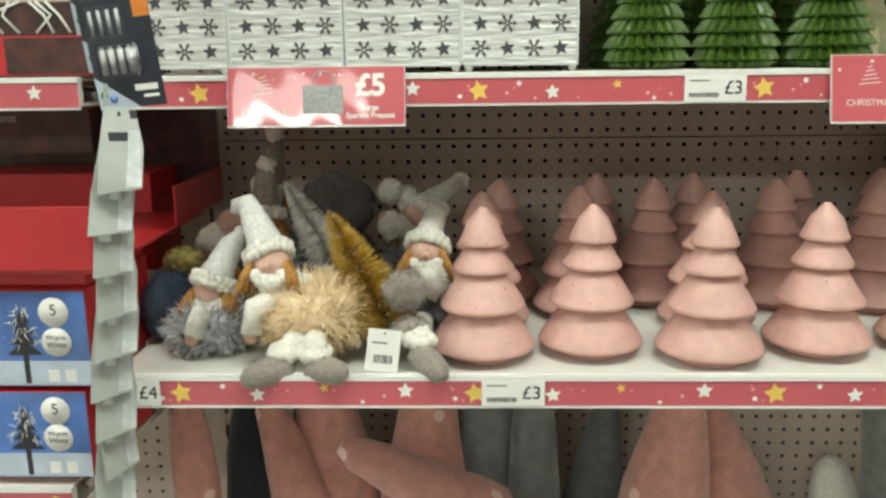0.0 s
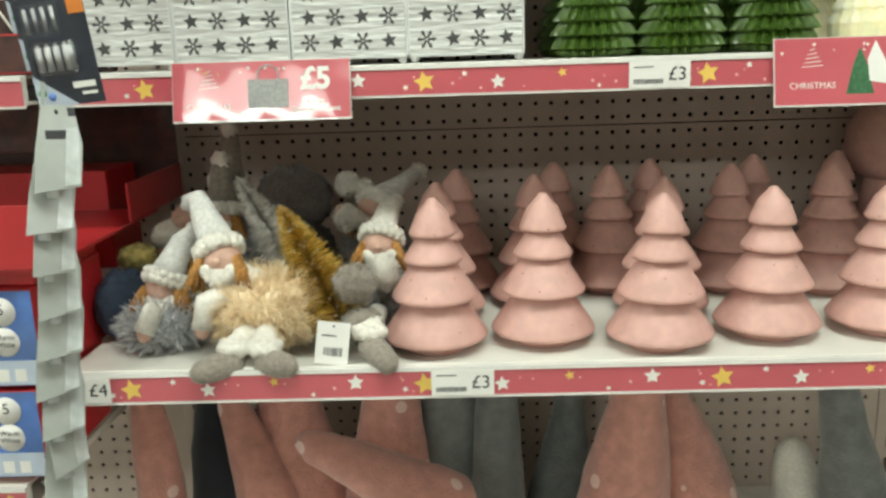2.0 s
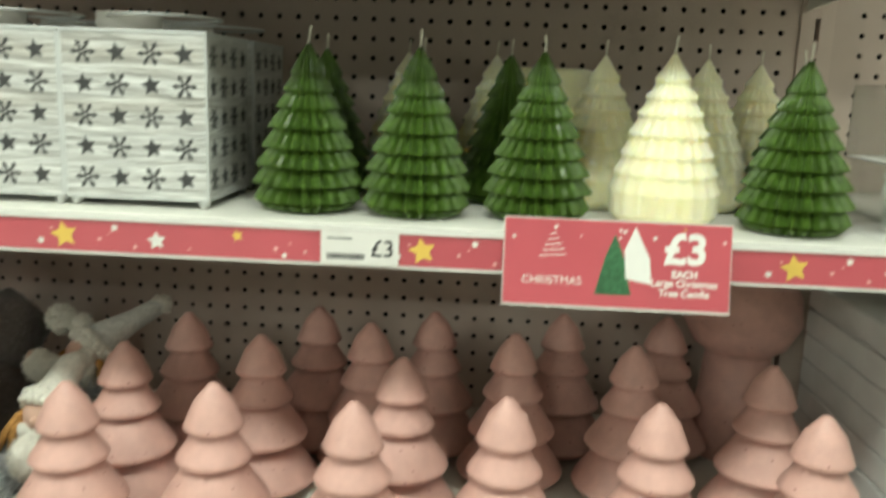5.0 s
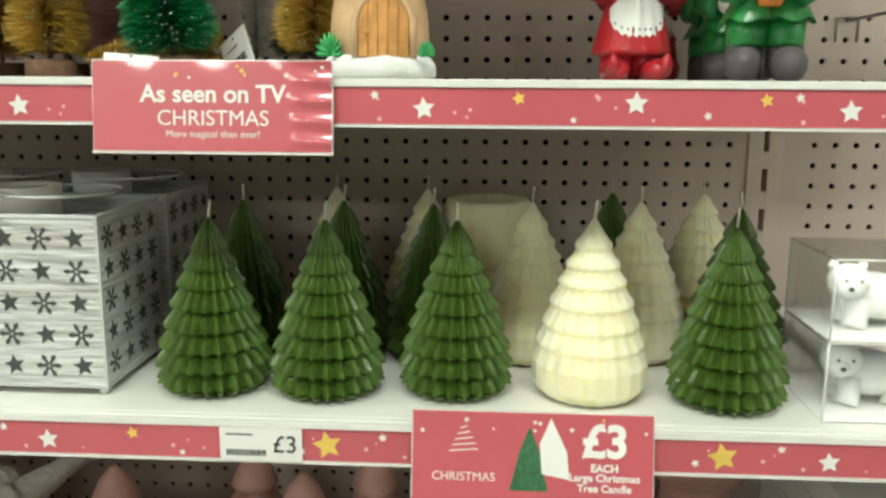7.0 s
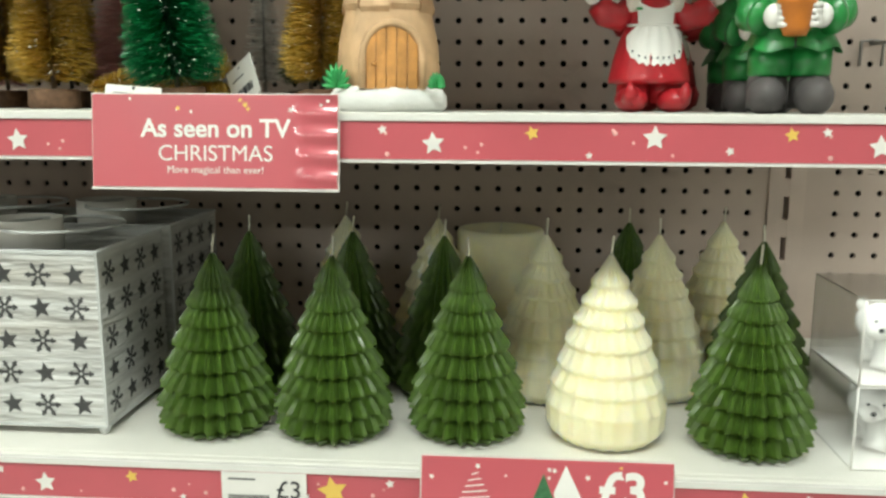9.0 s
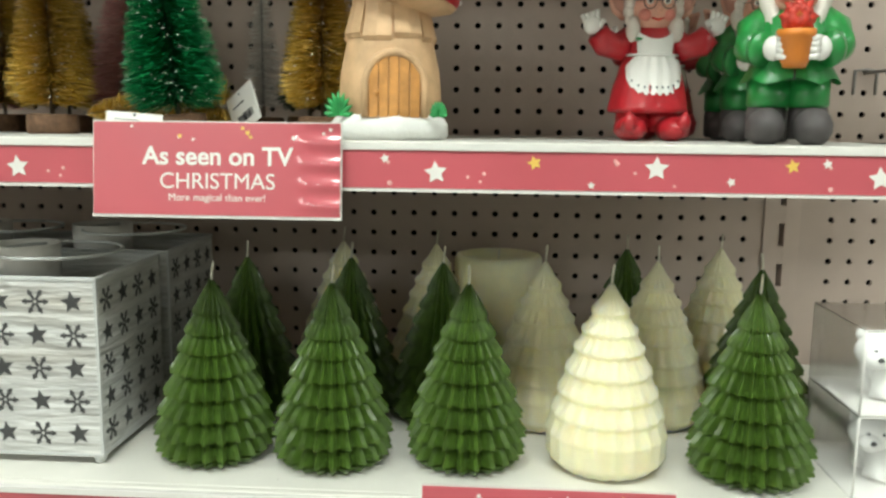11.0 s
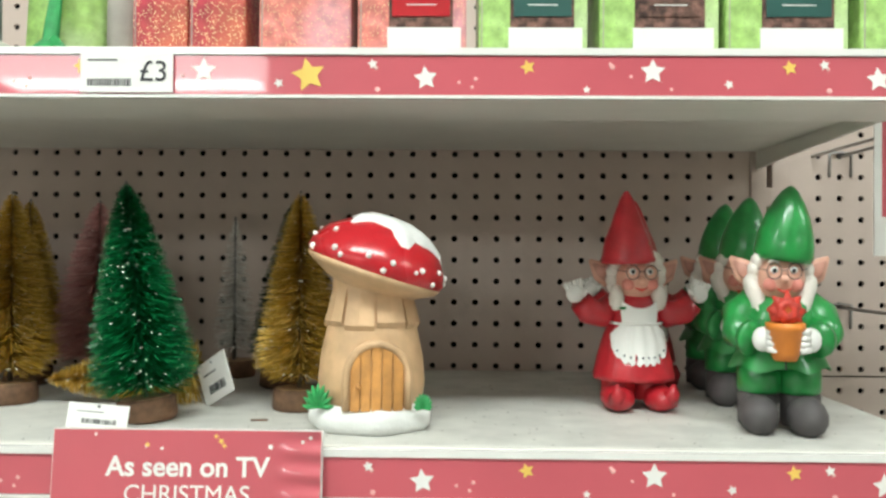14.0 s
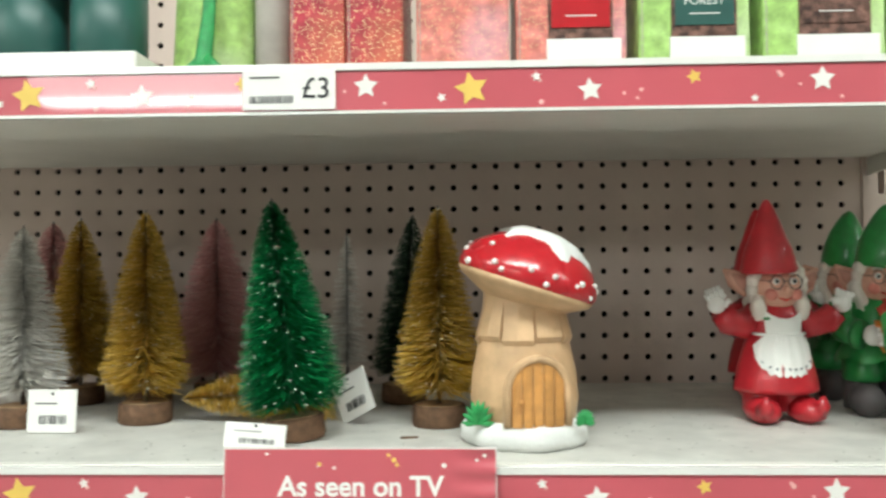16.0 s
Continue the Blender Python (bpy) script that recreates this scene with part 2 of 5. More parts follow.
# ---- mesh helpers ----
class Shape:
    """Collects faces, with a material slot and smoothing for each."""

    def __init__(self):
        self.v, self.f, self.m, self.s = [], [], [], []

    def add(self, verts, faces, m=0, smooth=False, at=None):
        o = len(self.v)
        self.v += [tuple(at @ Vector(p)) for p in verts] if at else [tuple(p) for p in verts]
        self.f += [[i + o for i in q] for q in faces]
        self.m += [m] * len(faces)
        self.s += [smooth] * len(faces)
        return self

    def box(self, x0, x1, y0, y1, z0, z1, m=0, at=None):
        v = [(x, y, z) for z in (z0, z1) for y in (y0, y1) for x in (x0, x1)]
        return self.add(v, [(0, 2, 3, 1), (4, 5, 7, 6), (0, 1, 5, 4), (2, 6, 7, 3), (0, 4, 6, 2), (1, 3, 7, 5)], m, False, at)

    def lathe(self, prof, n=32, m=0, at=None, flute=0, depth=0.0, smooth=True, squash=1.0):
        v, f = [], []
        for r, z in prof:
            for i in range(n):
                a = 2 * math.pi * i / n
                rr = r * (1 - depth * (0.5 + 0.5 * math.cos(a * flute))) if flute else r
                v.append((rr * math.cos(a), rr * squash * math.sin(a), z))
        for j in range(len(prof) - 1):
            for i in range(n):
                k = (i + 1) % n
                f.append((j * n + i, j * n + k, (j + 1) * n + k, (j + 1) * n + i))
        f.append(list(range(n))[::-1])
        f.append([(len(prof) - 1) * n + i for i in range(n)])
        return self.add(v, f, m, smooth, at)

    def tube(self, pts, radii, n=10, m=0, smooth=True, flat=1.0):
        pts = [Vector(p) for p in pts]
        v, f = [], []
        for j, p in enumerate(pts):
            d = (pts[min(j + 1, len(pts) - 1)] - pts[max(j - 1, 0)]).normalized()
            u = d.cross(Vector((0, 1, 0.01))).normalized()
            w = d.cross(u)
            r = radii[j] if isinstance(radii, (list, tuple)) else radii
            for i in range(n):
                a = 2 * math.pi * i / n
                v.append(p + u * (r * math.cos(a)) + w * (r * flat * math.sin(a)))
        for j in range(len(pts) - 1):
            for i in range(n):
                k = (i + 1) % n
                f.append((j * n + i, j * n + k, (j + 1) * n + k, (j + 1) * n + i))
        f.append(list(range(n))[::-1])
        f.append([(len(pts) - 1) * n + i for i in range(n)])
        return self.add(v, f, m, smooth)

    def ball(self, c, r, m=0, n=14, lump=0.0, seed=0):
        r = (r, r, r) if isinstance(r, (int, float)) else r
        v, f, k = [], [], n // 2
        for j in range(k + 1):
            t = math.pi * j / k
            for i in range(n):
                a = 2 * math.pi * i / n
                p = Vector((math.sin(t) * math.cos(a), math.sin(t) * math.sin(a), math.cos(t)))
                if lump:
                    p *= 1 + lump * noise.noise(p * 2.3 + Vector((seed, 0, 0)))
                v.append((c[0] + r[0] * p.x, c[1] + r[1] * p.y, c[2] + r[2] * p.z))
        for j in range(k):
            for i in range(n):
                q = (i + 1) % n
                f.append((j * n + i, (j + 1) * n + i, (j + 1) * n + q, j * n + q))
        return self.add(v, f, m, True)

    def ring(self, c, r, t, m=0, n=24, k=6, axis="z"):
        v, f = [], []
        for i in range(n):
            a = 2 * math.pi * i / n
            for j in range(k):
                b = 2 * math.pi * j / k
                p = ((r + t * math.cos(b)) * math.cos(a), (r + t * math.cos(b)) * math.sin(a), t * math.sin(b))
                v.append((c[0] + p[0], c[1] + p[1], c[2] + p[2]) if axis == "z" else (c[0] + p[0], c[1] + p[2], c[2] + p[1]))
        for i in range(n):
            for j in range(k):
                f.append((i * k + j, ((i + 1) % n) * k + j, ((i + 1) % n) * k + (j + 1) % k, i * k + (j + 1) % k))
        return self.add(v, f, m, True)

    def plate(self, pts, y0, y1, m=0, at=None):
        """A flat outline in x and z, from front y0 to back y1."""
        n = len(pts)
        v = [(x, y0, z) for x, z in pts] + [(x, y1, z) for x, z in pts]
        f = [list(range(n)), list(range(2 * n - 1, n - 1, -1))] + [(i, n + i, n + (i + 1) % n, (i + 1) % n) for i in range(n)]
        return self.add(v, f, m, False, at)

    def star(self, x, z, r, y0, y1, m=0, turn=0.0, inner=0.45):
        c = [(x, z)]
        for i in range(10):
            a = math.pi / 2 + turn + math.pi * i / 5
            c.append((x + r * (inner if i % 2 else 1) * math.cos(a), z + r * (inner if i % 2 else 1) * math.sin(a)))
        v = [(p[0], y0, p[1]) for p in c] + [(p[0], y1, p[1]) for p in c[1:]]
        f = [(0, i, i % 10 + 1) for i in range(1, 11)] + [(i, 10 + i, 10 + i % 10 + 1, i % 10 + 1) for i in range(1, 11)]
        return self.add(v, f, m)

    def flake(self, x, z, r, y0, y1, m=0, at=None):
        for i in range(6):
            a = math.pi * i / 3
            c, s = math.cos(a), math.sin(a)
            w = r * 0.1
            rot = lambda p, q: (x + p * c - q * s, z + p * s + q * c)
            self.plate([rot(r * 0.12, -w), rot(r * 0.95, -w), rot(r * 0.95, w), rot(r * 0.12, w)], y0, y1, m, at)
            self.plate([rot(r * 0.62, -r * 0.2), rot(r * 0.76, -r * 0.2), rot(r * 0.76, r * 0.2), rot(r * 0.62, r * 0.2)], y0, y1 + 0.0001, m, at)
        return self

    def strip(self, p, d, length, w, m=0):
        """One thin strand from p along d."""
        d = Vector(d).normalized()
        s = d.cross(Vector((random.uniform(-1, 1), random.uniform(-1, 1), random.uniform(-1, 1)))).normalized() * w
        p = Vector(p)
        return self.add([p - s, p + s, p + d * length + s * 0.4, p + d * length - s * 0.4], [(0, 1, 2, 3)], m)

    def mesh(self, name, mats):
        me = bpy.data.meshes.new(name)
        me.from_pydata(self.v, [], self.f)
        for m in mats if isinstance(mats, (list, tuple)) else [mats]:
            me.materials.append(m)
        me.polygons.foreach_set("material_index", self.m)
        me.polygons.foreach_set("use_smooth", self.s)
        me.update()
        return me


def part(name, shape, mats, parent=None, label="", bevel=0.0):
    ob = new(name, shape.mesh(name, mats))
    if parent:
        ob.parent = parent
    if label:
        ob["label"] = label
    if bevel:
        b = ob.modifiers.new("edge", "BEVEL")
        b.width, b.segments, b.limit_method = bevel, 2, "ANGLE"
    return ob


def thing(name, m, label, category, group="", kind=""):
    ob = new(name)
    ob.matrix_world = m
    return tagged(ob, label, category, group, kind)


def words(text, x, z, size, y, material, parent, name="lettering", align="CENTER", fat=0.0, turn=0.0):
    """Raised print of the words, facing the aisle."""
    c = bpy.data.curves.new(name, "FONT")
    c.body, c.size, c.align_x, c.align_y, c.extrude, c.offset = text, size, align, "CENTER", 0.0001, fat
    t = bpy.data.objects.new(name, c)
    scene.collection.objects.link(t)
    bpy.context.view_layer.update()
    me = bpy.data.meshes.new_from_object(t.evaluated_get(bpy.context.evaluated_depsgraph_get()))
    bpy.data.objects.remove(t)
    me.transform(pose(x, y, z, 90, 0, 0) @ pose(0, 0, 0, 0, 0, turn))
    me.materials.clear()
    me.materials.append(material)
    ob = new(name, me)
    ob.parent = parent
    return ob


# ---- room ----
def room_piece(name, x0, x1, y0, y1, z0, z1, m, label, category):
    return tagged(part(name, Shape().box(x0, x1, y0, y1, z0, z1), m), label, category, kind="structure")


room_piece("floor", -5, 6.5, -8, 0.5, -0.1, 0, M_FLOOR, "pale grey vinyl shop floor", "floor")
room_piece("ceiling", -5, 6.5, -8, 0.5, 3.3, 3.4, M_CEIL, "white tiled shop ceiling with strip lamps", "ceiling")
room_piece("wall_north", -5, 6.5, 0.4, 0.5, 0, 3.3, M_WALL, "plain painted wall behind the shelving", "wall")
room_piece("wall_south", -5, 6.5, -8.1, -8, 0, 3.3, M_WALL, "plain painted wall across the shop", "wall")
room_piece("wall_west", -5.1, -5, -8, 0.5, 0, 3.3, M_WALL, "plain painted end wall of the shop", "wall")
room_piece("wall_east", 6.5, 6.6, -8, 0.5, 0, 3.3, M_WALL, "plain painted end wall of the shop", "wall")
# Fixtures out of view, also for the two added fill lamps.
for x, y, z, power in LAMPS:
    t = thing("unseen_ceiling_light", pose(x, y, z + (0.18 if z > 3 else 0.32)), "unseen white strip lamp at the shop ceiling", "ceiling light", "strip lamps")
    if z < 3:
        for wx in (-0.7, 0.7):
            part("hanger", Shape().tube([(wx, 0, -0.005), (wx, 0, 3.3 - z - 0.32)], 0.003, 8), M_WIRE, t)
    part("housing", Shape().box(-0.88, 0.88, -0.2, 0.2, -0.1, 0), M_SHELF, t, bevel=0.01)
    part("diffuser", Shape().box(-0.85, 0.85, -0.175, 0.175, -0.16 if z > 3 else -0.3, -0.1), M_LAMP, t, "glowing white diffuser", bevel=0.02)

# ---- shelving: pegboard backs, posts, shelves ----
P = 0.0254
BAY = 1.247
POST_X = (-1.281, -0.034, 1.213, 2.46)
SEAM = 1.0927


def pegboard(i0, i1, k0, k1, xoff, x0, x1, z0, z1):
    """A panel with round holes right through it, at one inch centres."""
    s = Shape()
    r, n, y = 0.0038, 8, 0.0
    for i in range(i0, i1 + 1):
        for k in range(k0, k1 + 1):
            cx, cz = xoff + i * P, 1.08 + k * P
            a0, a1 = cx - P / 2, cx + P / 2
            b0, b1 = cz - P / 2, cz + P / 2
            if k == k0:
                b0 = z0
            if k == k1:
                b1 = z1
            if i == i0:
                a0 = x0
            if i == i1:
                a1 = x1
            outer = [(a1, cz), (a1, b1), (cx, b1), (a0, b1), (a0, cz), (a0, b0), (cx, b0), (a1, b0)]
            v = [(p, y, q) for p, q in outer]
            v += [(cx + r * math.cos(math.pi * j / 4), y, cz + r * math.sin(math.pi * j / 4)) for j in range(8)]
            v += [(p[0], 0.004, p[2]) for p in v[8:16]]
            f = [(j, 8 + j, 8 + (j + 1) % 8, (j + 1) % 8) for j in range(8)]
            f += [(8 + j, 16 + j, 16 + (j + 1) % 8, 8 + (j + 1) % 8) for j in range(8)]
            s.add(v, f)
    return s


def weld(ob):
    bm = bmesh.new()
    bm.from_mesh(ob.data)
    bmesh.ops.remove_doubles(bm, verts=bm.verts, dist=0.00005)
    bm.to_mesh(ob.data)
    bm.free()


def bay(x0, x1, xoff, n, seams):
    t = thing("shelving_back", pose(0, 0, 0), "beige perforated pegboard back of a shop shelving bay", "shelving back", "pegboard backs", "structure")
    zs = [0.18] + list(seams) + [2.3]
    for za, zb in zip(zs, zs[1:]):
        k0 = math.ceil((za + 0.008 - 1.08) / P)
        k1 = math.floor((zb - 0.008 - 1.08) / P)
        weld(part("back_panel", pegboard(0, n, k0, k1, xoff, x0, x1, za + 0.0008, zb - 0.0008), M_PEG, t))
    # Near-black sheet: the shade behind the holes is put into its colour.
    part("shade_backing", Shape().box(x0, x1, 0.03, 0.034, 0.15, 2.3), M_CAVITYSHADE, t, "black sheet standing in for shade behind the holes")
    return t


bay(-0.012, 1.191, 0.0, 46, [SEAM])
bay(1.235, 2.438, 1.272, 45, [SEAM, 1.478])
bay(-1.259, -0.056, -1.232, 45, [SEAM])


def post(x):
    t = thing("shelving_post", pose(x, 0, 0), "white slotted steel upright post between shelving bays", "shelving post", "upright posts", "structure")
    s = Shape()
    s.box(-0.0215, -0.0035, -0.003, 0.03, 0, 2.35)
    s.box(0.0035, 0.0215, -0.003, 0.03, 0, 2.35)
    z = 0.03
    while z < 2.3:
        s.box(-0.0035, 0.0035, -0.0025, 0.03, z, z + 0.022)
        z += 0.05
    part("post", s, M_PEG, t)
    # Near-black strip gives the post slots their shade by colour.
    part("slot_shade_back", Shape().box(-0.006, 0.006, 0.022, 0.028, 0.05, 2.3), M_CAVITYSHADE, t, "black strip standing in for shade in the slots")


for x in POST_X:
    post(x)


def rail_print(s, x0, x1, z, y, phase):
    """Stars and dots of the printed strip."""
    p = 0.3215
    j = math.floor((x0 - phase) / p) - 1
    random.seed(int(phase * 1000))
    dots = [(random.uniform(0.02, 0.31), random.uniform(-0.011, 0.011), random.uniform(0.0009, 0.0021)) for _ in range(9)]
    while phase + j * p < x1:
        o = phase + j * p
        plain = phase > 0.7 and j == 1
        for dx, dz, r, m, tw in [(0, 0, 0.0125, 1, 0.2), (0.084, -0.002, 0.0088, 0, 0.1), (0.157, 0.006, 0.0055, 1, 0.3), (0.246, 0.003, 0.0092, 0, 0.0), (0.199, -0.01, 0.003, 0, 0), (0.046, 0.008, 0.0038, 0, 0.2), (0.3, -0.006, 0.0036, 0, 0.4)]:
            if plain and dx == 0:
                dx, dz, r = 0.0215, 0.006, 0.0055
            if x0 + r < o + dx < x1 - r:
                s.star(o + dx, z + dz, r, y - 0.0004, y + 0.0002, m, tw, 0.5)
        for dx, dz, r in dots:
            if x0 + r < o + dx < x1 - r:
                s.ball((o + dx, y, z + dz), (r, 0.0004, r), 2, 8)
        j += 1


def shelf(x0, x1, depth, z, phase, label, dusty=False, sunk=0.0):
    """A steel tray shelf with its lip, side brackets and a printed price rail in front."""
    t = thing("shelf", pose(0, 0, 0), label, "shelf", "shelves of the bay")
    y = -depth
    tray = Shape().box(x0, x1, y + 0.012, -0.006, z - 0.004 - sunk, z - sunk)
    part("front_lip", Shape().box(x0, x1, y + 0.004, y + 0.0118, z - 0.034, z), M_SHELF, t, bevel=0.0012)
    part("return_flange", Shape().box(x0, x1, y + 0.012, y + 0.11, z - 0.034, z - 0.03), M_SHELF, t, bevel=0.0008)
    part("flange_edge", Shape().box(x0, x1, y + 0.106, y + 0.1098, z - 0.0298, z - 0.019), M_SHELF, t)
    part("underside", Shape().box(x0, x1, y + 0.11, -0.006, z - 0.0225, z - 0.0195), M_SHELF, t)
    part("tray", tray, M_DUSTY if dusty else M_SHELF, t, bevel=0.0012)
    for bx in (x0 + 0.004, x1 - 0.007):
        b = Shape().plate([(0, -0.001), (depth - 0.05, -0.001), (depth - 0.06, -0.014), (0.06, -0.022), (0, -0.026)], -0.0015, 0.0015)
        ob = part("bracket", b, M_SHELF, t)
        ob.matrix_basis = pose(bx, -0.004, z - 0.018, 0, 0, -90)
    part("rail_edge", Shape().box(x0, x1, y - 0.002, y + 0.0035, z - 0.006, z - 0.001), M_RAIL, t, "clear plastic rail edge")
    part("rail_edge", Shape().box(x0, x1, y - 0.002, y + 0.0035, z - 0.0372, z - 0.035), M_RAIL, t, "clear plastic rail edge")
    part("price_rail", Shape().box(x0, x1, y + 0.0015, y + 0.0033, z - 0.0349, z - 0.0061), M_RAIL, t, "clear plastic price rail")
    part("printed_strip", Shape().box(x0 + 0.001, x1 - 0.001, y - 0.0005, y + 0.001, z - 0.0345, z - 0.0065), M_RED, t, "red strip printed with stars")
    pr = Shape()
    rail_print(pr, x0, x1, z - 0.0205, y - 0.0006, phase)
    tagged(part("star_print", pr, [M_WHITE, M_YELLOW, M_PALEPINK], t, "white and gold printed stars"), kind="stuff")
    return t


Z_PS = 0.874
Z_LOW, Z_P, Z_U, Z_G, Z_T = 0.43, 0.887, 1.205, 1.482, 1.767
shelf(0.0, 1.18, 0.54, Z_P, 0.412, "white steel shelf with red starry price rail, holding pink trees", False, 0.013)
shelf(0.0, 1.205, 0.42, Z_U, 0.418, "white steel shelf with red starry price rail, holding candles")
shelf(-0.01, 1.205, 0.41, Z_G, 0.734, "dusty white steel shelf with red starry price rail, holding gnomes", True)
shelf(-0.01, 1.205, 0.40, Z_T, 0.734, "white steel shelf with red starry price rail, holding gift boxes")
shelf(0.0, 1.205, 0.54, Z_LOW, 0.5, "low white steel shelf with plush toys")
shelf(-1.25, -0.045, 0.42, 1.205, 0.3, "white steel shelf of the next bay, holding red cartons")
shelf(-1.25, -0.045, 0.54, 0.752, 0.1, "white steel shelf of the next bay, holding light boxes")
shelf(1.225, 2.44, 0.42, Z_U, 0.2, "white steel shelf of the next bay with clear boxes")
shelf(1.225, 2.44, 0.5, Z_P, 0.2, "white steel shelf of the next bay with white cartons")


def ticket(x0, x1, z0, z1, y, price):
    t = thing("price_ticket", pose(0, y, 0), "white paper price ticket in the shelf rail", "price ticket", "price tickets")
    part("paper", Shape().box(x0, x1, 0, 0.0006, z0, z1), M_WHITE, t)
    s = Shape()
    w, h = x1 - x0, z1 - z0
    random.seed(int(x0 * 999))
    x = x0 + 0.08 * w
    while x < x0 + 0.55 * w:
        b = random.uniform(0.0006, 0.0016)
        s.box(x, x + b, -0.0003, 0, z0 + h * 0.16, z0 + h * 0.34)
        x += b + 0.0007
    s.box(x0 + 0.08 * w, x0 + 0.4 * w, -0.0003, 0, z0 + h * 0.78, z0 + h * 0.82)
    part("barcode", s, M_INK, t)
    words("£" + price, x0 + w * 0.79, z0 + h * 0.5, h * 0.72, -0.0004, M_INK, t)


ticket(0.004, 0.068, 0.853, 0.882, -0.5432, "4")
ticket(0.419, 0.487, 0.853, 0.882, -0.5432, "3")
ticket(0.65, 0.719, 1.17, 1.199, -0.4232, "3")
ticket(0.57, 0.637, 1.733, 1.762, -0.4032, "3")


def sign(x0, x1, z0, z1, y, tilt, buckle=0.0):
    cx, cz = (x0 + x1) / 2, (z0 + z1) / 2
    t = thing("shelf_sign", pose(cx, y, cz, tilt, 0, 0), "glossy red Christmas sign clipped on the shelf rail", "sign", "shelf signs")
    w, h = (x1 - x0) / 2, (z1 - z0) / 2
    v, f, nx, nz = [], [], 40, 44
    for k in range(nz + 1):
        for i in range(nx + 1):
            u = i / nx
            wave = buckle * max(0, (u - 0.84) / 0.16) ** 0.5 if u > 0.84 else 0.0
            zz = -h + 2 * h * k / nz
            v.append((-w + 2 * w * u, -0.0005 + wave * (math.sin(zz * 400 + u * 3) - 0.6) + 0.00012 * math.sin(u * 21 + zz * 60), zz))
    for k in range(nz):
        for i in range(nx):
            f.append((k * (nx + 1) + i, k * (nx + 1) + i + 1, (k + 1) * (nx + 1) + i + 1, (k + 1) * (nx + 1) + i))
    part("card", Shape().add(v, f, 0, True), M_RED, t, "red printed card under glossy film")
    part("holder", Shape().box(-w - 0.001, w + 0.001, 0.0008, 0.0022, -h - 0.0015, h + 0.001).box(-w - 0.001, w + 0.001, -0.0012, 0.0008, -h - 0.0022, -h - 0.0006), M_RAIL, t, "clear plastic sign holder")
    s = Shape()
    random.seed(int(x0 * 777))
    for _ in range(11):
        s.star(random.uniform(-w, w) * 0.95, random.uniform(0.55, 0.92) * h, random.uniform(0.001, 0.0026), -0.0009, -0.0004, random.choice((0, 0, 1)), random.random())
    tagged(part("star_print", s, [M_WHITE, M_YELLOW], t), kind="stuff")
    return t


def tree_logo(t, x, z, s):
    g = Shape()
    for i in range(5):
        w = s * (0.2 + 0.16 * i)
        zz = z + s * (0.75 - 0.33 * i)
        g.plate([(x - w, zz - s * 0.12), (x + w, zz + s * 0.02), (x + w, zz + s * 0.08), (x - w, zz - s * 0.06)], -0.0009, -0.0004)
    part("drawn_tree", g, M_WHITE, t)


tv = sign(0.5605, 0.748, 1.4255, 1.4945, -0.4185, -6, 0.0013)
words("As seen on TV", 0.001, 0.009, 0.019, -0.0008, M_WHITE, tv, fat=0.0004)
words("CHRISTMAS", 0.001, -0.0095, 0.0168, -0.0008, M_WHITE, tv)
words("More magical than ever!", 0.001, -0.0215, 0.0076, -0.0008, M_WHITE, tv)
s3 = sign(0.811, 1.004, 1.146, 1.2195, -0.43, -11)
words("£3", 0.058, 0.014, 0.036, -0.0008, M_WHITE, s3, fat=0.0012)
words("EACH", 0.058, -0.0065, 0.0085, -0.0008, M_WHITE, s3, fat=0.0003)
words("Large Christmas\nTree Candle", 0.058, -0.0185, 0.0085, -0.0008, M_WHITE, s3, fat=0.0002)
words("CHRISTMAS", -0.055, -0.016, 0.0098, -0.0008, M_WHITE, s3)
tree_logo(s3, -0.055, 0.014, 0.014)
pic = Shape().plate([(-0.018, -0.026), (0.013, -0.026), (0.006, 0.006), (-0.002, 0.026), (-0.01, 0.006)], -0.0009, -0.0004, 0)
pic.plate([(0.008, -0.012), (0.03, -0.016), (0.028, 0.006), (0.015, 0.033), (0.006, 0.012)], -0.0013, -0.001, 1)
part("candle_picture", pic, [M_GREENINK, M_WHITE], s3, "green and white tree candles in print")
s5 = sign(0.132, 0.334, 1.148, 1.2135, -0.43, -11)
words("£5", 0.062, 0.011, 0.034, -0.0008, M_WHITE, s5, fat=0.0012)
words("Large\nSparkle Present", 0.062, -0.018, 0.0088, -0.0008, M_WHITE, s5, fat=0.0002)
words("CHRISTMAS", -0.06, -0.018, 0.0098, -0.0008, M_WHITE, s5)
tree_logo(s5, -0.06, 0.012, 0.014)
pic = Shape().box(-0.015, 0.031, -0.0009, -0.0004, -0.02, 0.012).ring((0.008, -0.0007, 0.016), 0.012, 0.0009, axis="y")
part("printed_present", pic, M_GREYCARD, s5, "silver present in print")


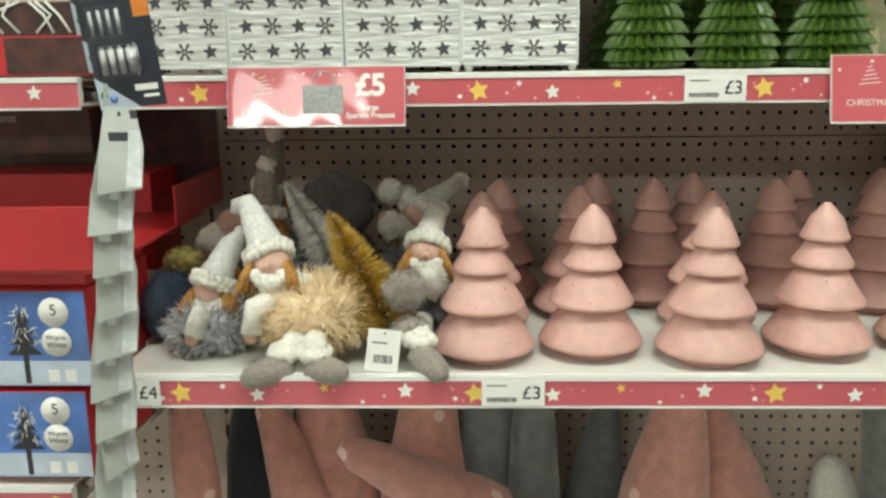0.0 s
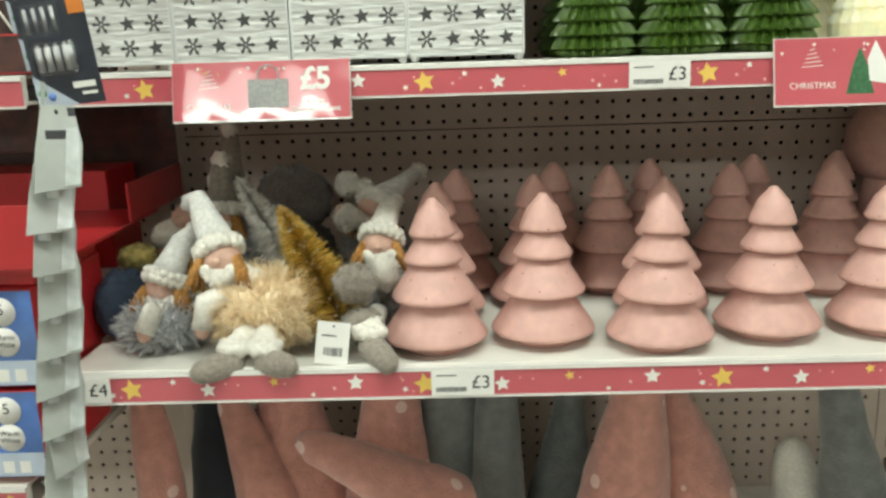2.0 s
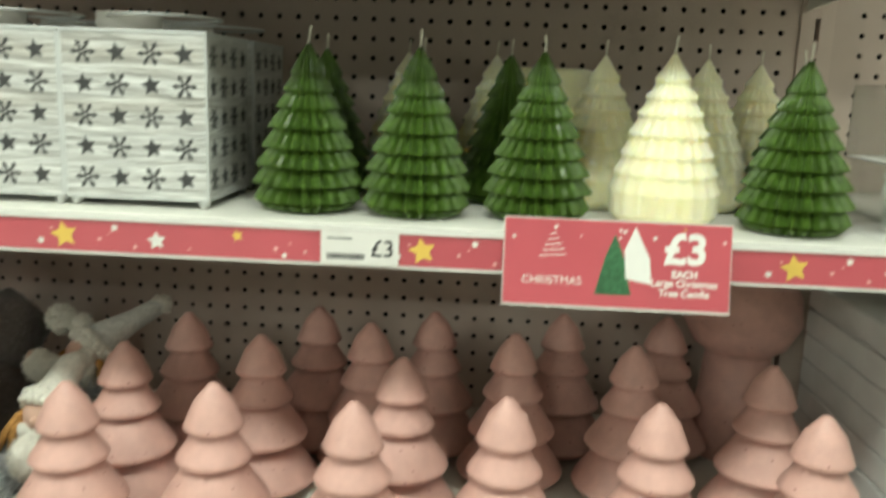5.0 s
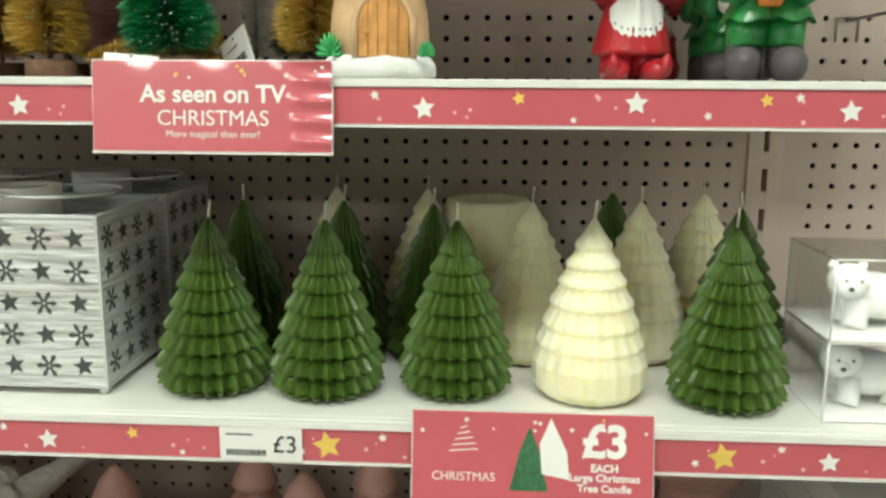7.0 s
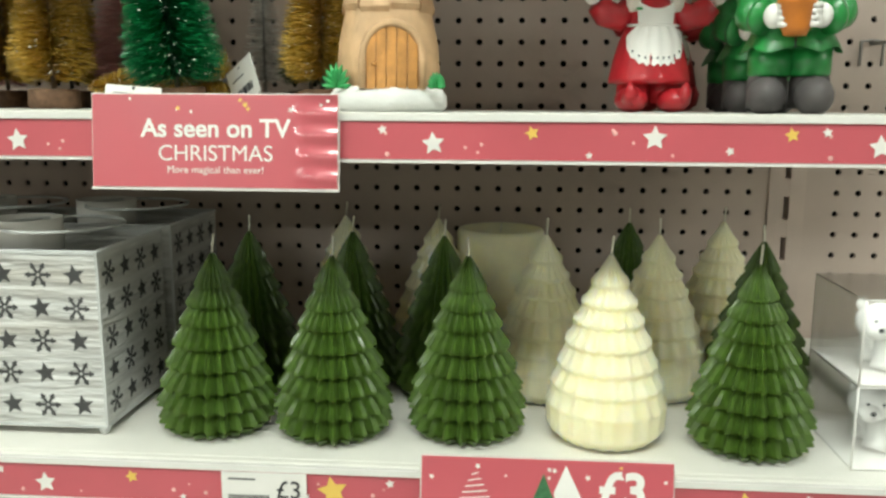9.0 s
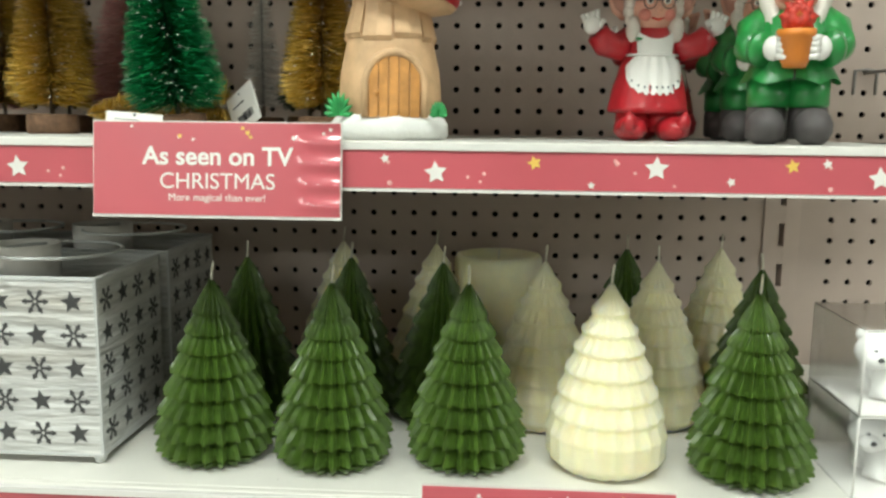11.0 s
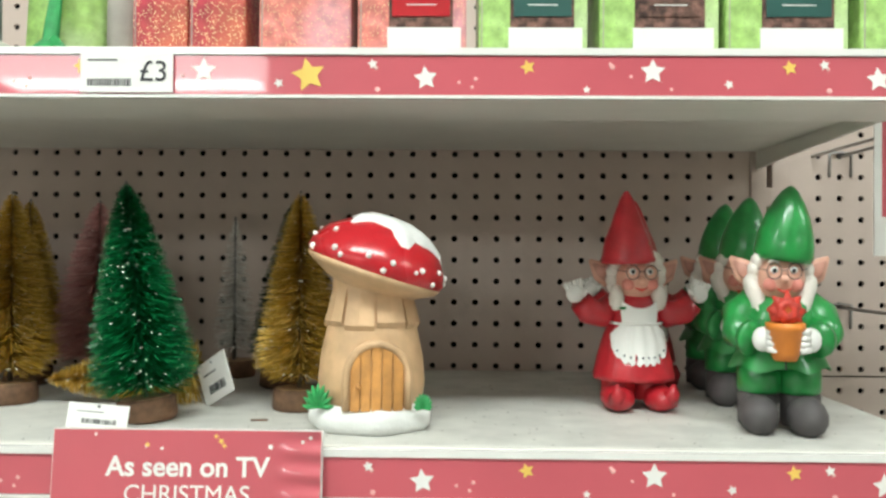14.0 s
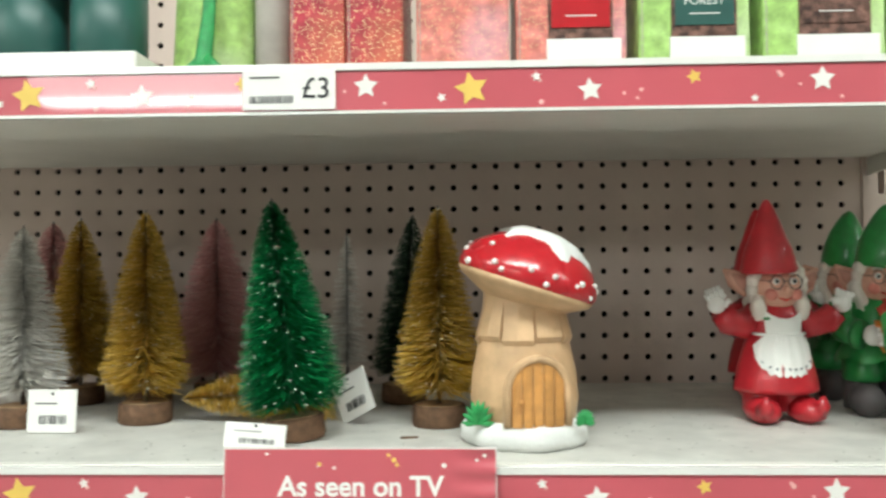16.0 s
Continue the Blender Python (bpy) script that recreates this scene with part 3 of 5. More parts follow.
# ---- pink ceramic trees ----
def pink_tree():
    t = thing("tree_ornament", pose(0, 0, 0), "pink speckled ceramic tiered tree standing on white shelf", "ornament", "pink ceramic trees")
    part("foot", Shape().lathe([(0.036, 0), (0.038, 0.002), (0.0375, 0.016), (0.034, 0.02)], 32), M_PINK, t)

    def tier(z, h, r, top):
        prof = [(r * 0.55, z + 0.008), (r - 0.005, z + 0.0008), (r - 0.0012, z + 0.0012), (r, z + 0.0034), (r - 0.0014, z + 0.0068), (r * 0.84, z + h * 0.36), (r * 0.64, z + h * 0.68), (top, z + h)]
        if top < 0.01:
            prof += [(top * 0.7, z + h + 0.0025), (top * 0.2, z + h + 0.0035)]
        return Shape().lathe(prof, 36)
    part("tier", tier(0.012, 0.053, 0.0605, 0.03), M_PINK, t)
    part("tier", tier(0.057, 0.046, 0.049, 0.021), M_PINK, t)
    part("tier", tier(0.098, 0.034, 0.034, 0.017), M_PINK, t)
    part("tier", tier(0.127, 0.038, 0.0268, 0.0065), M_PINK, t)
    return t


PINK_AT = [(0.422, -0.432), (0.552, -0.416), (0.686, -0.443), (0.822, -0.413), (0.961, -0.408), (1.105, -0.415),
           (0.424, -0.314), (0.556, -0.266), (0.717, -0.318), (0.836, -0.215), (0.969, -0.236), (1.103, -0.282),
           (0.45, -0.196), (0.596, -0.143), (0.668, -0.2), (0.74, -0.14), (0.9, -0.12), (1.03, -0.11), (0.84, -0.33 + 0.02)]
first = pink_tree()
first.matrix_world = pose(PINK_AT[0][0], PINK_AT[0][1] - 0.008, Z_PS) @ Matrix.Diagonal((1.03, 1.03, 1.065, 1))
for i, (x, y) in enumerate(PINK_AT[1:-1]):
    copy_thing(first, pose(x, y - 0.008, Z_PS, 0, 0, 40 * i))

# large pink pot-bellied ornament at the back
t = thing("toadstool_ornament", pose(1.128, -0.095, Z_PS), "large dull pink ceramic toadstool at the back of shelf", "ornament")
part("stem", Shape().lathe([(0.055, 0), (0.058, 0.01), (0.045, 0.08), (0.04, 0.14)], 32), M_PINK, t)
part("cap", Shape().lathe([(0.035, 0.13), (0.058, 0.145), (0.073, 0.175), (0.07, 0.21), (0.05, 0.245), (0.02, 0.262), (0.002, 0.266)], 36), M_PINK, t)


# ---- tree candles ----
def tree_candle(wax, tag, label, flutes, h=0.156, depth=0.25, under=0.8, waist=0.79, soft=False):
    t = thing("tree_candle", pose(0, 0, 0), label, "candle", tag)
    rad = [0.0475, 0.0515, 0.0525, 0.049, 0.0435, 0.0375, 0.0305, 0.0242, 0.0165]
    bot = [0.0, 0.011, 0.026, 0.042, 0.0585, 0.076, 0.0935, 0.1085, 0.124]
    prof = [(0.034, 0.0), (0.042, 0.002)]
    for i, (r, z) in enumerate(zip(rad, bot)):
        top = bot[i + 1] if i < 8 else 0.1485
        nxt = rad[i + 1] if i < 8 else 0.004
        if soft and i:
            prof.append((r * (1 - 0.005 - 0.008 * i), z + 0.0008))
            prof.append((r * 0.996, z + 0.0026))
            prof.append((r * 0.985, z + 0.0055))
        elif i:
            prof.append((r * under, z - 0.0004))
            prof.append((r, z - 0.0012))
            prof.append((r * 0.985, z + 0.0012))
        else:
            prof.append((r, 0.007))
        inner = nxt * (1 - 0.013 - 0.008 * i if soft else waist) if i < 8 else 0.0025
        prof.append((r * 0.5 + inner * 0.5, z + (top - z) * (0.55 if i else 0.75)))
        prof.append((inner, top))
    prof.append((0.0012, 0.15))
    prof = [(r, z * h / 0.15) for r, z in prof]
    body = Shape()
    n, v, f = flutes * 6, [], []
    for j, (r, z) in enumerate(prof):
        d = depth * min(1, max(0.25, r / 0.03))
        for i in range(n):
            a = 2 * math.pi * i / n
            w = 0.5 + 0.5 * math.cos(a * flutes)
            rr = r * (1 - d * (1 - w) ** 0.8)
            v.append((rr * math.cos(a), rr * math.sin(a), z + 0.002 * (w - 0.5)))
    for j in range(len(prof) - 1):
        for i in range(n):
            k = (i + 1) % n
            f.append((j * n + i, j * n + k, (j + 1) * n + k, (j + 1) * n + i))
    f.append(list(range(n))[::-1])
    body.add(v, f, 0, True)
    body.s = [False] * len(body.s) if depth > 0.1 else body.s
    part("wax", body, wax, t)
    part("wick", Shape().tube([(0, 0, h - 0.002), (0.0006, 0, h + 0.007), (0.0018, 0.001, h + 0.0165)], 0.0011, 6), M_WICK, t, "short pale wick")
    return t


green = tree_candle(M_WAXG, "green tree candles", "dark green ribbed tree candle standing on white shelf", 22)
green.matrix_world = pose(0.6215, -0.344, Z_U)
GREEN_AT = [(0.7265, -0.347, 5), (0.842, -0.338, 10), (1.08, -0.351, 3), (0.616, -0.222, 8), (0.72, -0.215, 2), (0.814, -0.232, 4), (1.009, -0.118, 7), (1.118, -0.235, 12)]
for x, y, a in GREEN_AT:
    copy_thing(green, pose(x, y, Z_U, 0, 0, a * 7))
ivory = tree_candle(M_WAXW, "ivory tree candles", "ivory scalloped tree candle standing on white shelf", 20, 0.159, 0.045, soft=True)
ivory.matrix_world = pose(0.962, -0.336, Z_U)
for x, y, a in [(0.913, -0.232, 20), (1.023, -0.22, 50), (0.695, -0.12, 5), (0.9 - 0.1, -0.13, 8), (1.11, -0.12, 15)]:
    copy_thing(ivory, pose(x, y, Z_U, 0, 0, a))
t = thing("pillar_candle", pose(0.868, -0.105, Z_U), "wide ivory pillar candle behind the tree candles", "candle")
part("wax", Shape().lathe([(0.047, 0), (0.049, 0.003), (0.049, 0.142), (0.047, 0.146), (0.043, 0.147), (0.04, 0.143), (0.01, 0.141)], 40), M_WAXW, t)
part("wick", Shape().tube([(0, 0, 0.14), (0.001, 0, 0.152)], 0.0009, 6), M_WICK, t)


# ---- tin boxes with cut-out stars and snowflakes ----
def tin_box():
    t = thing("tin_lantern", pose(0, 0, 0), "white tin box pierced with stars and snowflakes on ball feet", "lantern", "pierced tin boxes")
    w, d, h, b = 0.0675, 0.065, 0.148, 0.01
    for x0, x1, y0, y1 in [(-w, w, -d, -d + 0.0012), (-w, w, d - 0.0012, d), (-w, -w + 0.0012, -d + 0.0012, d - 0.0012), (w - 0.0012, w, -d + 0.0012, d - 0.0012)]:
        part("wall_panel", Shape().box(x0, x1, y0, y1, b, b + h), M_TINSTREAK, t, "wavy streaked white sheet")
    part("base", Shape().box(-w + 0.0013, w - 0.0013, -d + 0.0013, d - 0.0013, b, b + 0.0015), M_TIN, t)
    for sx in (-1, 1):
        part("corner_edge", Shape().box(sx * w - 0.0022, sx * w + 0.0006, -d - 0.0008, -d + 0.002, b, b + h), M_TIN, t, bevel=0.0006)
    part("foot_rim", Shape().box(-w - 0.0005, w + 0.0005, -d - 0.0008, d + 0.0005, b - 0.003, b - 0.0002), M_TIN, t, bevel=0.0006)
    rim = Shape()
    for x0, x1, y0, y1 in [(-w - 0.001, w + 0.001, -d - 0.001, -d + 0.003), (-w - 0.001, w + 0.001, d - 0.003, d + 0.001), (-w - 0.001, -w + 0.003, -d, d), (w - 0.003, w + 0.001, -d, d)]:
        rim.box(x0, x1, y0, y1, b + h, b + h + 0.004)
    part("rim", rim, M_TIN, t, bevel=0.001)
    for sx in (-1, 1):
        for sy in (-1, 1):
            part("foot", Shape().ball((sx * (w - 0.006), sy * (d - 0.006), 0.0052), 0.0055, 0, 12), M_TIN, t, "small white ball foot")
    # Walls stay whole; dark raised plates paint the shade inside each cut-out.
    for name, turn in (("front_cutout_shade", 0), ("side_cutout_shade", 90)):
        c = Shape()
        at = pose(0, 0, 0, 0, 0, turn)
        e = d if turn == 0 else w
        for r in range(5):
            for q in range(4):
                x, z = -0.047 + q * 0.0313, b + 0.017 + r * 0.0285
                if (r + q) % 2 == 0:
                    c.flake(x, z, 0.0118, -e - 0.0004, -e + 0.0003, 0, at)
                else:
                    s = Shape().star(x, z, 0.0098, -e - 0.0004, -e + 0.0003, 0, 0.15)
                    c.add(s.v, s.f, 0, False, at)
        part(name, c, M_CUTSHADE, t, "dark star and snowflake plates standing in for shaded cut-outs")
    part("handle", Shape().ring((0.01, -0.01, b + h + 0.018), 0.052, 0.0016, 0, 32), M_TIN, t, "thin white wire ring handle")
    part("handle_post", Shape().tube([(-0.042, -0.01, b + h), (-0.042, -0.01, b + h + 0.018)], 0.0015, 6), M_TIN, t)
    part("paper_roll", Shape().lathe([(0.03, b + h - 0.01), (0.031, b + h + 0.022), (0.029, b + h + 0.022), (0.028, b + h)], 24, 0, pose(-0.03, 0, 0)), M_WHITE, t, "white paper collar")
    return t


tin = tin_box()
tin.matrix_world = pose(0.468, -0.312, Z_U)
for x, y in [(0.33, -0.312), (0.191, -0.312), (0.052, -0.31), (0.4685, -0.16), (0.331, -0.16), (0.192, -0.16)]:
    copy_thing(tin, pose(x, y, Z_U, 0, 0, 0))


# ---- bottle-brush trees ----
def brush_tree(bristle, label, h=0.19, r=0.038, count=2600, slant=0.25, base=True, seed=1):
    t = thing("bottle_brush_tree", pose(0, 0, 0), label, "ornament", "bottle brush trees")
    random.seed(seed)
    b = 0.02 if base else 0.0
    if base:
        sl = Shape().lathe([(0.0225, 0), (0.0238, 0.003), (0.0234, 0.017), (0.022, 0.0185)], 18, 0)
        sl.lathe([(0.0218, 0.0184), (0.018, 0.0188), (0.001, 0.0188)], 18, 1)
        part("wooden_base", sl, [M_WOOD, M_WOODTOP], t, "round bark-edged wooden base")
    part("wire_stem", Shape().tube([(0, 0, b - 0.002), (0, 0, h)], [0.0022, 0.001], 8), M_WIRE, t)
    s = Shape()
    for i in range(count):
        u = (i + random.random()) / count
        u = 1 - (1 - u) ** 0.8
        z = b + 0.012 + (h - b - 0.014) * u
        rr = r * min(1, (1 - u) ** 0.6 * 1.05 + 0.02) * min(1, 0.78 + u * 2.5)
        a = i * 2.39996 + random.uniform(-0.2, 0.2)
        d = Vector((math.cos(a), math.sin(a), -slant + random.uniform(-0.18, 0.18)))
        s.strip((0, 0, z), d, rr * random.uniform(0.8, 1.08) * d.length, 0.0006)
    for i in range(420):
        u = random.random() ** 1.3
        a = random.uniform(0, 6.28)
        rr = r * min(1, (1 - u) ** 0.6 * 1.05 + 0.02) * min(1, 0.78 + u * 2.5) * random.uniform(0.85, 1.04)
        p = Vector((rr * math.cos(a), rr * math.sin(a), b + 0.012 + (h - b - 0.014) * u - slant * rr * 0.8))
        s.strip(p, (math.sin(a), -math.cos(a), random.uniform(-0.4, 0.4)), random.uniform(0.0008, 0.0018), 0.00055, 1)
    part("bristles", s, [bristle, M_GLITTER], t)
    return t


def hang_tag(m, w, h, label="white paper price tag with small print", name="price_tag"):
    t = thing(name, m, label, "tag", "paper tags")
    part("card", Shape().box(-w / 2, w / 2, -0.0004, 0.0004, 0, h), M_WHITE, t)
    s = Shape()
    random.seed(4)
    x = -w * 0.25
    while x < w * 0.3:
        s.box(x, x + 0.0008, -0.0007, -0.0004, h * 0.2, h * 0.4)
        x += random.choice((0.0013, 0.002))
    s.box(-w * 0.35, w * 0.1, -0.0007, -0.0004, h * 0.66, h * 0.69)
    s.ball((0, -0.0005, h * 0.9), (0.0013, 0.0003, 0.0013), 0, 8)
    part("print", s, M_INK, t)
    return t


brush_tree(B_GREEN, "bright green glittered bottle brush tree on wooden base", 0.196, 0.0425, 9000, 0.2, seed=2).matrix_world = pose(0.59, -0.318, Z_G, 0, -6, 0)
gold = brush_tree(B_GOLD, "gold tinsel bottle brush tree on wooden slice base", 0.192, 0.039, 6000, 0.1, seed=3)
gold.matrix_world = pose(0.703, -0.262, Z_G)
copy_thing(gold, pose(0.436, -0.245, Z_G, 0, 0, 40))
copy_thing(gold, pose(0.325, -0.14, Z_G, 0, 0, 80))
copy_thing(gold, pose(0.395, -0.235 + 0.1, Z_G, 0, 0, 130))
brush_tree(B_DARK, "dark green bottle brush tree behind a gold one", 0.192, 0.036, 4000, 0.2, seed=5).matrix_world = pose(0.662, -0.14, Z_G, 0, 3, 0)
brush_tree(B_WHITE, "frosty white bottle brush tree on wooden base", 0.178, 0.04, 3400, 0.1, seed=6).matrix_world = pose(0.332, -0.262, Z_G)
pinkt = brush_tree(B_PINK, "pale pink bottle brush tree on wooden base", 0.192, 0.05, 5200, 0.12, seed=7)
pinkt.matrix_world = pose(0.462, -0.12, Z_G)
copy_thing(pinkt, pose(0.27, -0.09, Z_G, 0, 0, 30))
brush_tree(B_WHITE, "faded white bottle brush tree at the back", 0.178, 0.025, 900, 0.1, seed=8).matrix_world = pose(0.593, -0.07, Z_G)
fall = brush_tree(B_GOLD, "gold bottle brush tree lying on its side", 0.145, 0.034, 3600, 0.2, False, 9)
fall.matrix_world = pose(0.612, -0.235, Z_G + 0.028, 0, -93, 4)
hang_tag(pose(0.566, -0.362, Z_G + 0.001, -12, 4, 0), 0.047, 0.019)
hang_tag(pose(0.633, -0.262, Z_G + 0.008, 0, -26, -40), 0.046, 0.038)
hang_tag(pose(0.377, -0.3, Z_G + 0.001, -6, 0, 0), 0.042, 0.036)
part("dead_leaf", Shape().box(-0.007, 0.007, -0.002, 0.002, 0, 0.001), M_WOOD).matrix_world = pose(0.681, -0.318, Z_G, 0, 0, 12)
tagged(bpy.data.objects["dead_leaf"], "small dark scrap of bark lying on dusty shelf", "scrap")

# ---- toadstool house ----
t = thing("toadstool_house", pose(0.7735, -0.327, Z_G), "resin toadstool house with red spotted snowy cap", "ornament")
s = Shape()
s.lathe([(0.047, 0), (0.051, 0.004), (0.0505, 0.013), (0.046, 0.019), (0.038, 0.021)], 28, 0, None, 7, 0.07)
part("snow_base", s, M_SNOW, t, "white snow base")
part("stem", Shape().lathe([(0.04, 0.015), (0.0425, 0.035), (0.041, 0.055), (0.036, 0.078), (0.0325, 0.098), (0.031, 0.12), (0.03, 0.135)], 32), M_STEM, t)
n = 9
for i in range(n):
    a0, a1 = 2 * math.pi * i / n + 0.03, 2 * math.pi * (i + 1) / n - 0.03
    v, f = [], []
    for a in (a0, (a0 + a1) / 2, a1):
        for r, z in ((0.031, 0.112), (0.0385, 0.083), (0.0365, 0.079), (0.029, 0.108)):
            v.append((r * math.cos(a), r * math.sin(a), z - 0.002 * math.cos(3 * i)))
    for j in range(2):
        for k in range(4):
            f.append((j * 4 + k, (j + 1) * 4 + k, (j + 1) * 4 + (k + 1) % 4, j * 4 + (k + 1) % 4))
    f += [(0, 1, 2, 3), (11, 10, 9, 8)]
    part("shingle", Shape().add(v, f), M_STEM, t)


def on_stem(x, z, out=0.0):
    r = 0.0425 if z < 0.045 else 0.0425 - (z - 0.045) * 0.18
    return (x, -math.sqrt(max(1e-6, r * r - x * x)) - out, z)


dx0 = 0.008
arch = [(math.cos(math.pi * i / 14), math.sin(math.pi * i / 14)) for i in range(15)]
for i in range(5):
    xa, xb = -0.02 + i * 0.008 + 0.0004, -0.012 + i * 0.008 - 0.0004
    za = 0.042 + 0.024 * math.sqrt(max(0, 1 - (xa / 0.0215) ** 2))
    zb = 0.042 + 0.024 * math.sqrt(max(0, 1 - (xb / 0.0215) ** 2))
    q = [on_stem(xa + dx0, 0.018, 0.0032), on_stem(xb + dx0, 0.018, 0.0032), on_stem(xb + dx0, zb, 0.0032), on_stem(xa + dx0, za, 0.0032)]
    pk = [(p[0], p[1] + 0.004, p[2]) for p in q]
    pl = Shape().add(q + pk, [(0, 1, 2, 3), (0, 4, 5, 1), (1, 5, 6, 2), (2, 6, 7, 3), (3, 7, 4, 0)])
    part("door_plank", pl, M_DOOR, t)
fr = Shape().tube([on_stem(-0.023 + dx0, 0.018, 0.002)] + [on_stem(dx0 - 0.023 * c, 0.042 + 0.0265 * q, 0.0022) for c, q in arch] + [on_stem(0.023 + dx0, 0.018, 0.002)], 0.0033, 8)
part("door_frame", fr, M_STEM, t, "carved arched door frame")
part("door_knob", Shape().ball(on_stem(dx0 - 0.013, 0.037, 0.005), 0.0022, 0, 10), M_DOOR, t)
capm = pose(0.001, 0, 0.1215, 0, 18, 0)


def cap_height(r):
    prof = [(0.0, 0.042), (0.016, 0.041), (0.032, 0.036), (0.047, 0.026), (0.055, 0.014), (0.0565, 0.006)]
    for (a, p), (b, q) in zip(prof, prof[1:]):
        if r <= b:
            return p + (q - p) * (r - a) / (b - a)
    return 0.006


cap = Shape().lathe([(0.03, -0.006), (0.045, -0.004), (0.0535, 0.0), (0.0565, 0.006), (0.055, 0.014), (0.047, 0.026), (0.032, 0.036), (0.016, 0.041), (0.002, 0.042)], 40, 0, capm)
part("cap", cap, M_CAPRED, t, "glossy red cap")
part("cap_underside", Shape().lathe([(0.02, -0.018), (0.036, -0.011), (0.0525, -0.0022), (0.0555, 0.0025), (0.05, 0.0008)], 40, 0, capm), M_STEM, t)
capprof = [(0.0565, 0.006), (0.055, 0.014), (0.047, 0.026), (0.032, 0.036), (0.016, 0.041)]
random.seed(12)
for i in range(26):
    u = random.uniform(0, 1.9)
    j = int(u)
    w = u - j
    r = capprof[j][0] * (1 - w) + capprof[j + 1][0] * w
    z = capprof[j][1] * (1 - w) + capprof[j + 1][1] * w
    a = i * 2 * math.pi / 26 + random.uniform(-0.12, 0.12)
    q = capm @ Vector((r * math.cos(a), r * math.sin(a), z))
    part("white_spot", Shape().ball(tuple(q), random.uniform(0.0018, 0.003), 0, 8), M_WHITE, t)
sn, n = Shape(), 48
v, f = [], []
for j in range(7):
    for i in range(n):
        a = 2 * math.pi * i / n
        reach = 0.03 + 0.017 * max(0, math.sin(a * 5 + 0.9)) ** 1.5 + 0.004 * math.sin(a * 2 + 2.2) + 0.007 * math.cos(a)
        r = reach * j / 6
        zz = cap_height(r) + 0.0055 * (1 - (j / 6) ** 8) - (0.0015 if j == 6 else 0)
        v.append((r * math.cos(a), r * math.sin(a), zz))
for j in range(6):
    for i in range(n):
        k = (i + 1) % n
        f.append((j * n + i, (j + 1) * n + i, (j + 1) * n + k, j * n + k))
sn.add(v, f, 0, True, capm)
part("snow_cap", sn, M_SNOW, t, "dripping white snow")
for dxx, sc in ((-0.037, 1.0), (0.043, 0.6)):
    sp = Shape()
    for i in range(9):
        a = math.pi * (i / 8)
        sp.tube([(dxx, -0.034, 0.02), (dxx + 0.008 * sc * math.cos(a), -0.037, 0.02 + 0.012 * sc * math.sin(a)), (dxx + 0.012 * sc * math.cos(a), -0.037, 0.021 + 0.017 * sc * math.sin(a))], [0.0016, 0.0022, 0.0004], 6)
    part("leaf_sprig", sp, M_SPRIG, t, "green painted leaves")


# ---- gnomes (each one plain mesh) ----
def patch(s, fn, nu, nv, m):
    """A curved sheet: fn(u, v) for u and v from 0 to 1."""
    v = [fn(i / nu, j / nv) for j in range(nv + 1) for i in range(nu + 1)]
    f = [(j * (nu + 1) + i, j * (nu + 1) + i + 1, (j + 1) * (nu + 1) + i + 1, (j + 1) * (nu + 1) + i) for j in range(nv) for i in range(nu)]
    return s.add(v, f, m, True)


def gnome_head(s, z, skin, hair, ink, white, lip, blush, inner):
    """Face with glasses, rosy cheeks, big ears and a thick frame of white hair."""
    s.ball((0, 0.003, z + 0.002), (0.0275, 0.02, 0.026), hair, 18, 0.08, 3)
    s.ball((0, -0.006, z), (0.0215, 0.0195, 0.0205), skin, 20)
    for k in range(17):
        a = math.pi * (-0.36 + 1.72 * k / 16)
        s.ball((0.0235 * math.cos(a), -0.006 - 0.003 * math.sin(a), z + 0.0015 + 0.0215 * math.sin(a)), (0.0062, 0.0075, 0.0068), hair, 12, 0.12, k)
    for q in (-1, 1):
        s.ball((q * 0.0082, -0.0238, z + 0.006), (0.0036, 0.0022, 0.003), white, 12)
        s.ball((q * 0.0082, -0.0258, z + 0.0058), (0.0018, 0.0008, 0.0019), ink, 10)
        s.ring((q * 0.0086, -0.0268, z + 0.0052), 0.0061, 0.00045, ink, 22, 5, "y")
        s.tube([(q * 0.0143, -0.026, z + 0.006), (q * 0.021, -0.016, z + 0.007)], 0.0004, 5, ink)
        s.tube([(q * 0.004, -0.0245, z + 0.0118), (q * 0.009, -0.0245, z + 0.0138), (q * 0.0135, -0.0215, z + 0.012)], [0.0007, 0.0013, 0.0006], 6, hair)
        s.ball((q * 0.0112, -0.0205, z - 0.0055), (0.0064, 0.005, 0.0055), blush, 12)
        s.tube([(q * 0.023, 0.001, z + 0.0), (q * 0.033, 0.0, z + 0.006), (q * 0.043, 0.002, z + 0.016)], [0.0105, 0.0095, 0.0016], 12, skin, True, 0.4)
        s.tube([(q * 0.025, -0.0035, z + 0.001), (q * 0.033, -0.0042, z + 0.006), (q * 0.04, -0.001, z + 0.0125)], [0.006, 0.0055, 0.001], 10, inner, True, 0.3)
    s.tube([(-0.003, -0.0272, z + 0.006), (0.003, -0.0272, z + 0.006)], 0.0005, 5, ink)
    s.ball((0, -0.027, z - 0.001), (0.0038, 0.0042, 0.0034), skin, 12)
    s.tube([(-0.006, -0.0242, z - 0.0085), (0, -0.0262, z - 0.0105), (0.006, -0.0242, z - 0.0085)], [0.0006, 0.0012, 0.0006], 6, lip)


